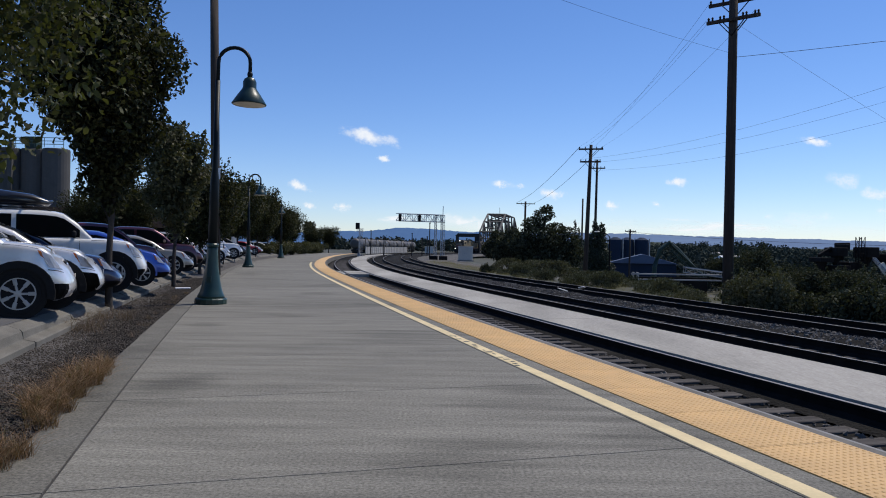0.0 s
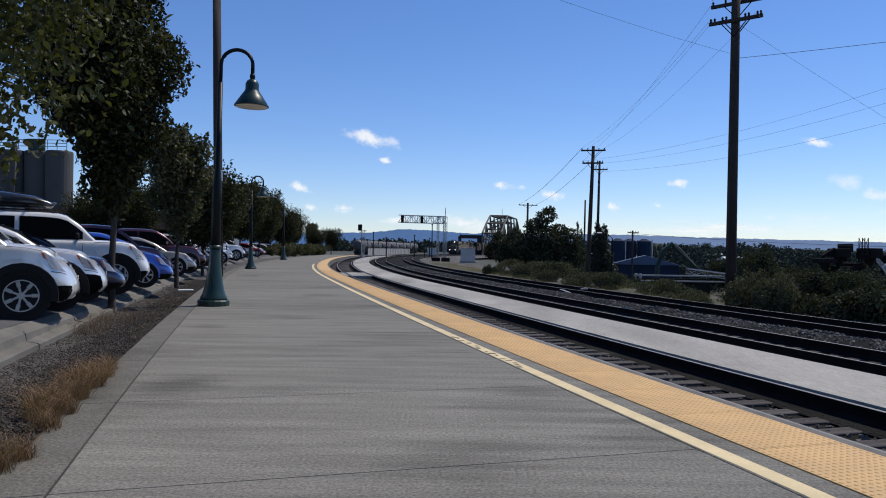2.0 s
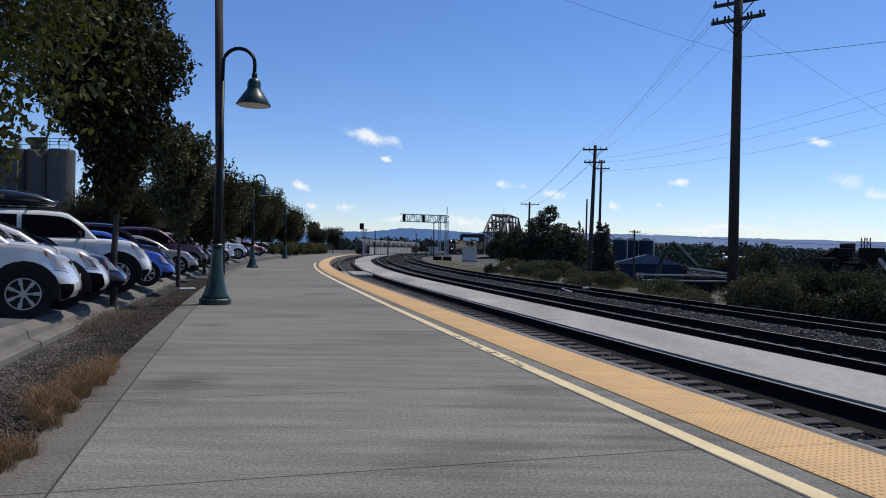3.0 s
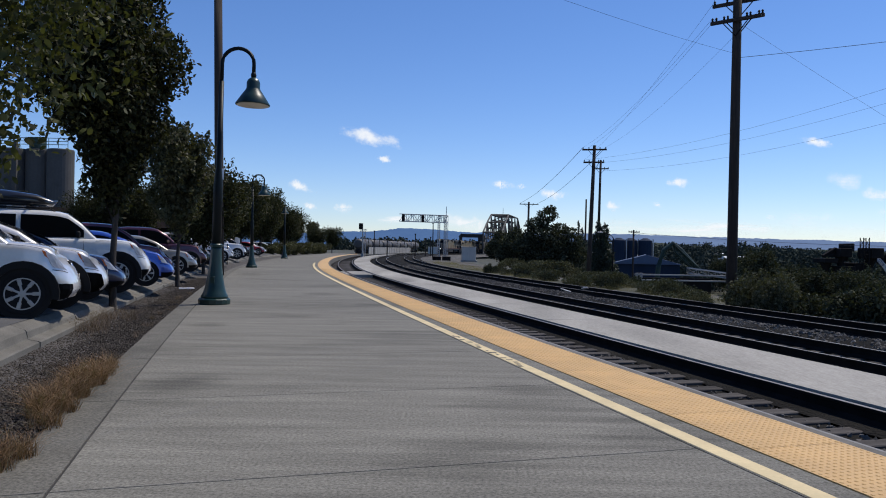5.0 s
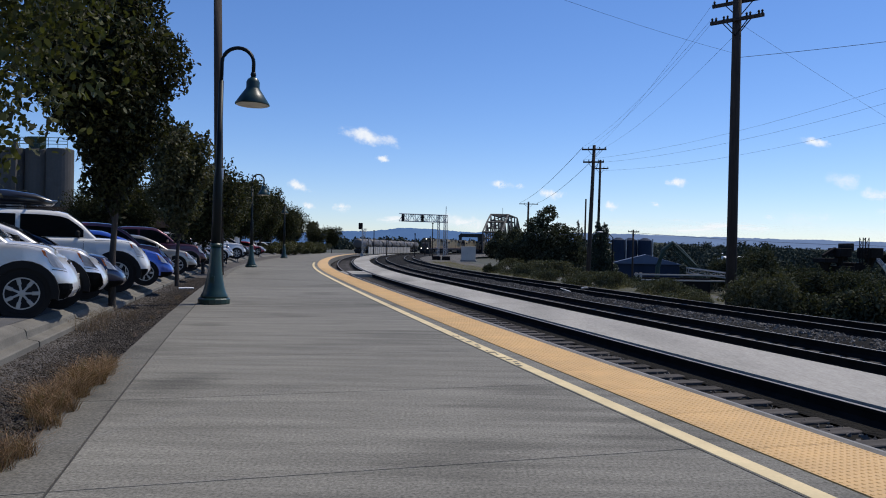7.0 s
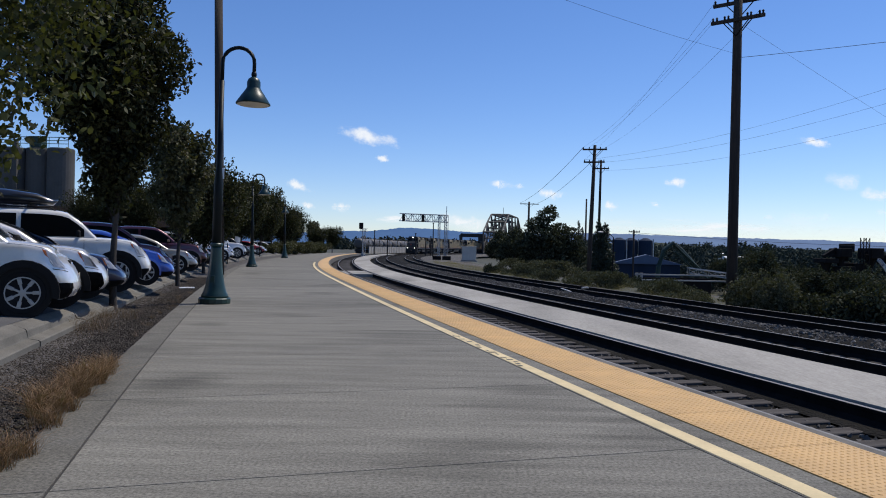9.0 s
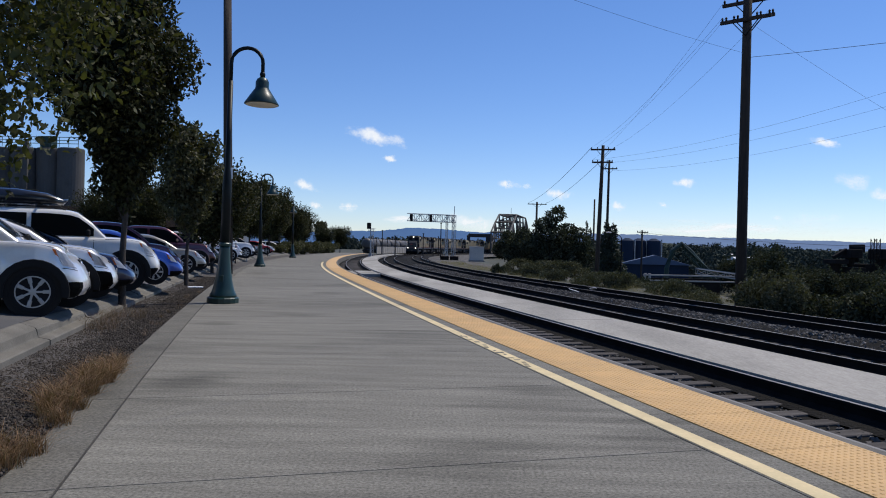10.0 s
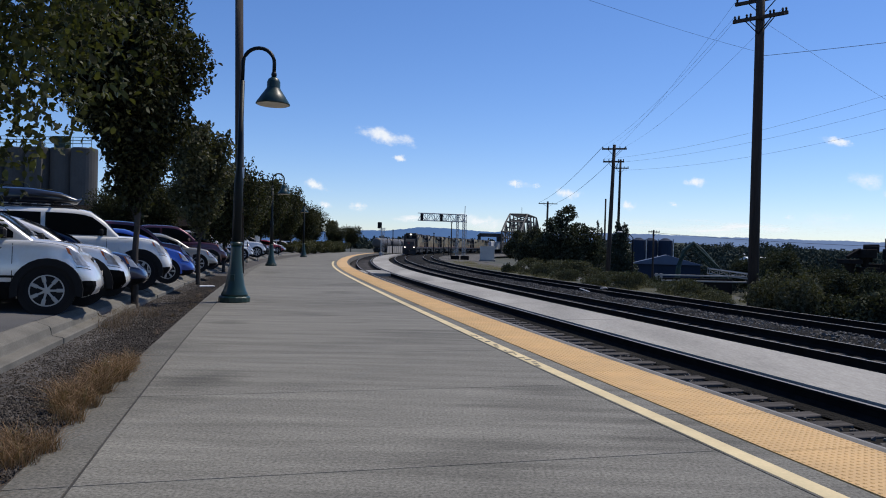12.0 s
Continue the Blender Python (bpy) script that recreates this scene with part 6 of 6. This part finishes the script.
CLOUDS = [(-494, 664, 866, 267, -14), (-393, 532, 231, 102, -5), (-894, 356, 323, 154, -22), (-830, 237, 208, 102, -10), (339, 388, 323, 123, -3), (442, 382, 185, 82, 0), (638, 341, 360, 164, -6), (999, 272, 277, 143, -8), (1391, 423, 314, 133, -2), (1270, 287, 185, 82, -5), (2219, 681, 462, 133, -8), (2412, 448, 555, 226, -6), (2602, 372, 508, 205, -6), (2648, 263, 277, 133, 0), (2108, 196, 925, 236, -2), (2279, 223, 416, 174, -2), (1526, 131, 1526, 174, -2), (2452, 133, 1943, 205, -2), (120, 151, 786, 257, -4), (-634, 230, 277, 133, -6), (1012, 142, 1110, 133, -2), (-290, 167, 740, 102, 0),
          (1100, 168, 900, 110, -1), (1750, 160, 1300, 130, -1), (2350, 178, 1200, 140, -1), (2800, 195, 900, 150, -2), (760, 152, 700, 90, 0), (1420, 190, 620, 80, -2), (1950, 140, 1500, 110, 0), (1250, 136, 1300, 100, 0),
          (1950, 218, 230, 90, -4), (2060, 196, 360, 90, -2), (2200, 190, 300, 80, -2), (2290, 218, 230, 100, -3), (2180, 165, 520, 70, 0)]
DRIFTING = [cloud(*c) for c in CLOUDS]


# ---- the train ----
def build_locomotive(label):
    """Nose at y = 0, body towards +y, rail level at z = 0."""
    lo = empty("locomotive", Matrix(), label=label, category="locomotive", group="locomotives of the train")
    Y, G, K = M["loco_yellow"], M["loco_grey"], M["loco_black"]
    part("frame", nbox((0, 11.2, 1.45), (3.0, 21.4, 0.35), bevel=0.04), G, lo)
    part("stripe", nbox((0, 11.2, 1.66), (3.03, 21.3, 0.05)), M["loco_red"], lo, "thin red stripe")
    part("pilot", nbox((0, 0.35, 0.85), (2.9, 0.35, 1.1), bevel=0.06), K, lo)
    bm = bmesh.new()
    v = [bm.verts.new(p) for p in ((-1.4, 0.3, 0.75), (1.4, 0.3, 0.75), (-1.3, 0.05, 0.12), (1.3, 0.05, 0.12), (0, -0.35, 0.7), (0, -0.5, 0.12))]
    for f in ((0, 4, 5, 2), (4, 1, 3, 5)):
        bm.faces.new([v[i] for i in f])
    bmesh.ops.solidify(bm, geom=bm.faces[:], thickness=0.06)
    part("snow_plough", bm, K, lo)
    # nose with a sloped top
    bm = bmesh.new()
    pr = [(0.75, 1.65), (0.75, 2.75), (1.05, 3.15), (2.45, 3.25), (2.45, 1.65)]
    rows = [[bm.verts.new((x * (0.86 if i in (1, 2) else 1.0), y, z)) for i, (y, z) in enumerate(pr)] for x in (-1.05, 1.05)]
    for i in range(5):
        bm.faces.new((rows[0][i], rows[0][(i + 1) % 5], rows[1][(i + 1) % 5], rows[1][i]))
    bm.faces.new(rows[0][::-1])
    bm.faces.new(rows[1])
    nose = part("nose", bm, G, lo, "dark grey nose")
    part("nose_door", nbox((0.35, 0.735, 2.15), (0.6, 0.03, 1.0), bevel=0.01), G, nose)
    part("nose_emblem", nbox((-0.2, 0.73, 2.4), (0.5, 0.02, 0.35)), M["loco_red"], nose, "faded shield-shaped plate")
    # cab with a crowned roof
    bm = bmesh.new()
    sec = [(-1.5, 1.65), (-1.5, 3.6), (-1.25, 4.3), (-0.7, 4.55), (0.7, 4.55), (1.25, 4.3), (1.5, 3.6), (1.5, 1.65)]
    rows = [[bm.verts.new((x, y, z)) for x, z in sec] for y in (2.45, 5.3)]
    for i in range(8):
        bm.faces.new((rows[0][i], rows[0][(i + 1) % 8], rows[1][(i + 1) % 8], rows[1][i]))
    bm.faces.new(rows[0][::-1])
    bm.faces.new(rows[1])
    cab = part("cab", bm, Y, lo)
    part("cab_front", nbox((0, 2.43, 3.0), (2.9, 0.06, 2.6), bevel=0.02), G, cab, "dark grey cab front")
    part("cab_roof", nbox((0, 3.9, 4.5), (2.2, 3.0, 0.16), bevel=0.05), G, cab)
    for x in (-0.75, 0.75):
        part("windscreen", nbox((x, 2.385, 3.75), (0.95, 0.04, 0.55), bevel=0.02), M["glass"], cab)
    for sg in (-1, 1):
        part("side_window", nbox((sg * 1.505, 3.6, 3.5), (0.03, 0.9, 0.6), bevel=0.01), M["glass"], cab)
        part("side_window", nbox((sg * 1.505, 4.6, 3.5), (0.03, 0.7, 0.6), bevel=0.01), M["glass"], cab)
        part("number_board", nbox((sg * 0.75, 2.38, 4.25), (0.6, 0.06, 0.2)), M["black"], cab)
        part("ditch_light", turned_yy(0.13, 0.12, (sg * 0.95, 0.12, 1.55)), M["lit"], lo, "lit white ditch light")
        part("handrail", ntube([(sg * 1.42, 0.5, 1.6), (sg * 1.42, 0.5, 2.7), (sg * 1.42, 2.3, 2.7)], 0.035, 5), Y, lo)
        part("side_rail", ntube([(sg * 1.46, 5.6, 2.7), (sg * 1.46, 21.4, 2.7)], 0.03, 4), Y, lo)
        for k in range(8):
            part("stanchion", ntube([(sg * 1.46, 5.6 + k * 2.25, 1.6), (sg * 1.46, 5.6 + k * 2.25, 2.7)], 0.03, 4), Y, lo)
        part("steps", nbox((sg * 1.35, 1.1, 0.9), (0.3, 0.8, 1.0), bevel=0.03), K, lo)
    part("headlight", turned_yy(0.17, 0.12, (0.0, 2.33, 4.28)), M["lit"], cab, "lit round headlight")
    # long hood
    part("engine_hood", nbox((0, 12.2, 2.95), (1.95, 13.8, 2.6), bevel=0.12), Y, lo)
    part("hood_roof", nbox((0, 12.2, 4.28), (1.8, 13.6, 0.16), bevel=0.05), G, lo)
    for k in range(9):
        part("hood_door", nbox((-0.985, 6.2 + k * 1.05, 2.75), (0.03, 0.95, 1.7), bevel=0.008), Y, lo)
    part("blower_duct", nbox((-1.15, 7.0, 3.0), (0.7, 2.2, 1.8), bevel=0.1), Y, lo)
    part("intake_screen", nbox((0, 9.0, 4.1), (2.2, 2.0, 0.5), bevel=0.05), K, lo)
    part("exhaust_stack", nbox((0, 12.0, 4.5), (0.6, 0.9, 0.3), bevel=0.05), K, lo)
    part("dynamic_brake_vent", nbox((0, 14.4, 4.25), (2.3, 1.8, 0.55), bevel=0.06), K, lo)
    part("radiator", nbox((0, 19.0, 4.05), (3.0, 4.0, 0.75), bevel=0.12), G, lo)
    part("radiator_screen", nbox((-1.52, 19.0, 4.0), (0.03, 3.6, 0.5)), K, lo)
    part("rear_hood", nbox((0, 20.3, 2.7), (1.9, 2.0, 2.1), bevel=0.08), Y, lo)
    part("fuel_tank", nbox((0, 11.2, 0.82), (2.8, 6.4, 0.95), bevel=0.18), K, lo)
    for y in (4.2, 18.2):
        tr = part("bogie", nbox((0, y, 0.85), (2.6, 4.6, 0.5), bevel=0.08), K, lo)
        for dy in (-1.8, 0, 1.8):
            part("wheelset", turned_x(0.52, 1.55, (0, y + dy, 0.52)), K, tr)
            part("axle_box", nbox((-1.32, y + dy, 0.6), (0.2, 0.5, 0.45), bevel=0.05), G, tr)
    part("coupler", nbox((0, -0.15, 0.85), (0.3, 0.6, 0.3), bevel=0.05), K, lo)
    return lo


def turned_yy(r, w, at):
    bm = turned(bmesh.new(), [(0.001, -w / 2), (r, -w / 2), (r, w / 2), (0.001, w / 2)], 14)
    bmesh.ops.rotate(bm, verts=bm.verts, cent=(0, 0, 0), matrix=Matrix.Rotation(radians(90), 3, "X"))
    bmesh.ops.translate(bm, verts=bm.verts, vec=at)
    return bm


def build_hopper(label):
    c = empty("freight_car", Matrix(), label=label, category="freight car", group="freight cars of the train")
    part("body", nbox((0, 8.2, 2.7), (3.0, 14.6, 2.9), bevel=0.1), M["hopper"], c)
    for k in range(12):
        part("rib", nbox((-1.54, 1.6 + k * 1.2, 2.7), (0.10, 0.12, 2.7)), M["hopper"], c)
    part("sill", nbox((0, 8.2, 1.15), (2.6, 15.6, 0.3)), M["loco_black"], c)
    for y in (2.6, 13.8):
        tr = part("bogie", nbox((0, y, 0.75), (2.2, 2.4, 0.45), bevel=0.05), M["loco_black"], c)
        for dy in (-0.85, 0.85):
            part("wheelset", turned_x(0.46, 1.6, (0, y + dy, 0.46)), M["loco_black"], tr)
    return c


TRACK_D = 11.19
TRAIN = []
first = build_locomotive("yellow and grey diesel locomotive leading the train, headlights lit")
TRAIN.append((first, 0.0, 22.4))
gap = 22.9
for k in range(4):
    TRAIN.append((copy_thing(first, Matrix()), gap, 22.4))
    tagged(TRAIN[-1][0], label="dusty yellow diesel locomotive coupled in the train")
    for ch in TRAIN[-1][0].children_recursive:
        if ch.name.startswith(("ditch_light", "headlight")):
            ch.data = ch.data.copy()
            ch.data.materials.clear()
            ch.data.materials.append(M["headlight"])
            ch["label"] = "unlit lamp"
    gap += 22.9
wagon = build_hopper("white ribbed freight car behind the locomotives")
TRAIN.append((wagon, gap, 16.4))
for k in range(3):
    gap += 16.9
    TRAIN.append((copy_thing(wagon, Matrix()), gap, 16.4))


def front_of_train(t):
    """Metres along the line of the leading nose."""
    return 256.95 - 4.057 * t - 0.400 * t * t


def motions():
    # the clouds drift slowly on the wind
    for ob in DRIFTING:
        m = ob.matrix_basis.copy()
        walk(ob, [(0.0, Matrix.Translation((19.0, 0, 0)) @ m), (12.0, Matrix.Translation((-20.0, 0, 0)) @ m)])
    for thing, back, length in TRAIN:
        rows = []
        for k in range(13):
            s0 = front_of_train(k) + back
            a, b = along(s0 + length * 0.2, TRACK_D), along(s0 + length * 0.8, TRACK_D)
            deg = math.degrees(math.atan2(-(b.x - a.x), b.y - a.y))
            u = (b - a).normalized()
            p = a - u * length * 0.2
            rows.append((float(k), pose(p.x, p.y, -0.25, 0, 0, deg)))
        walk(thing, rows)


motions()
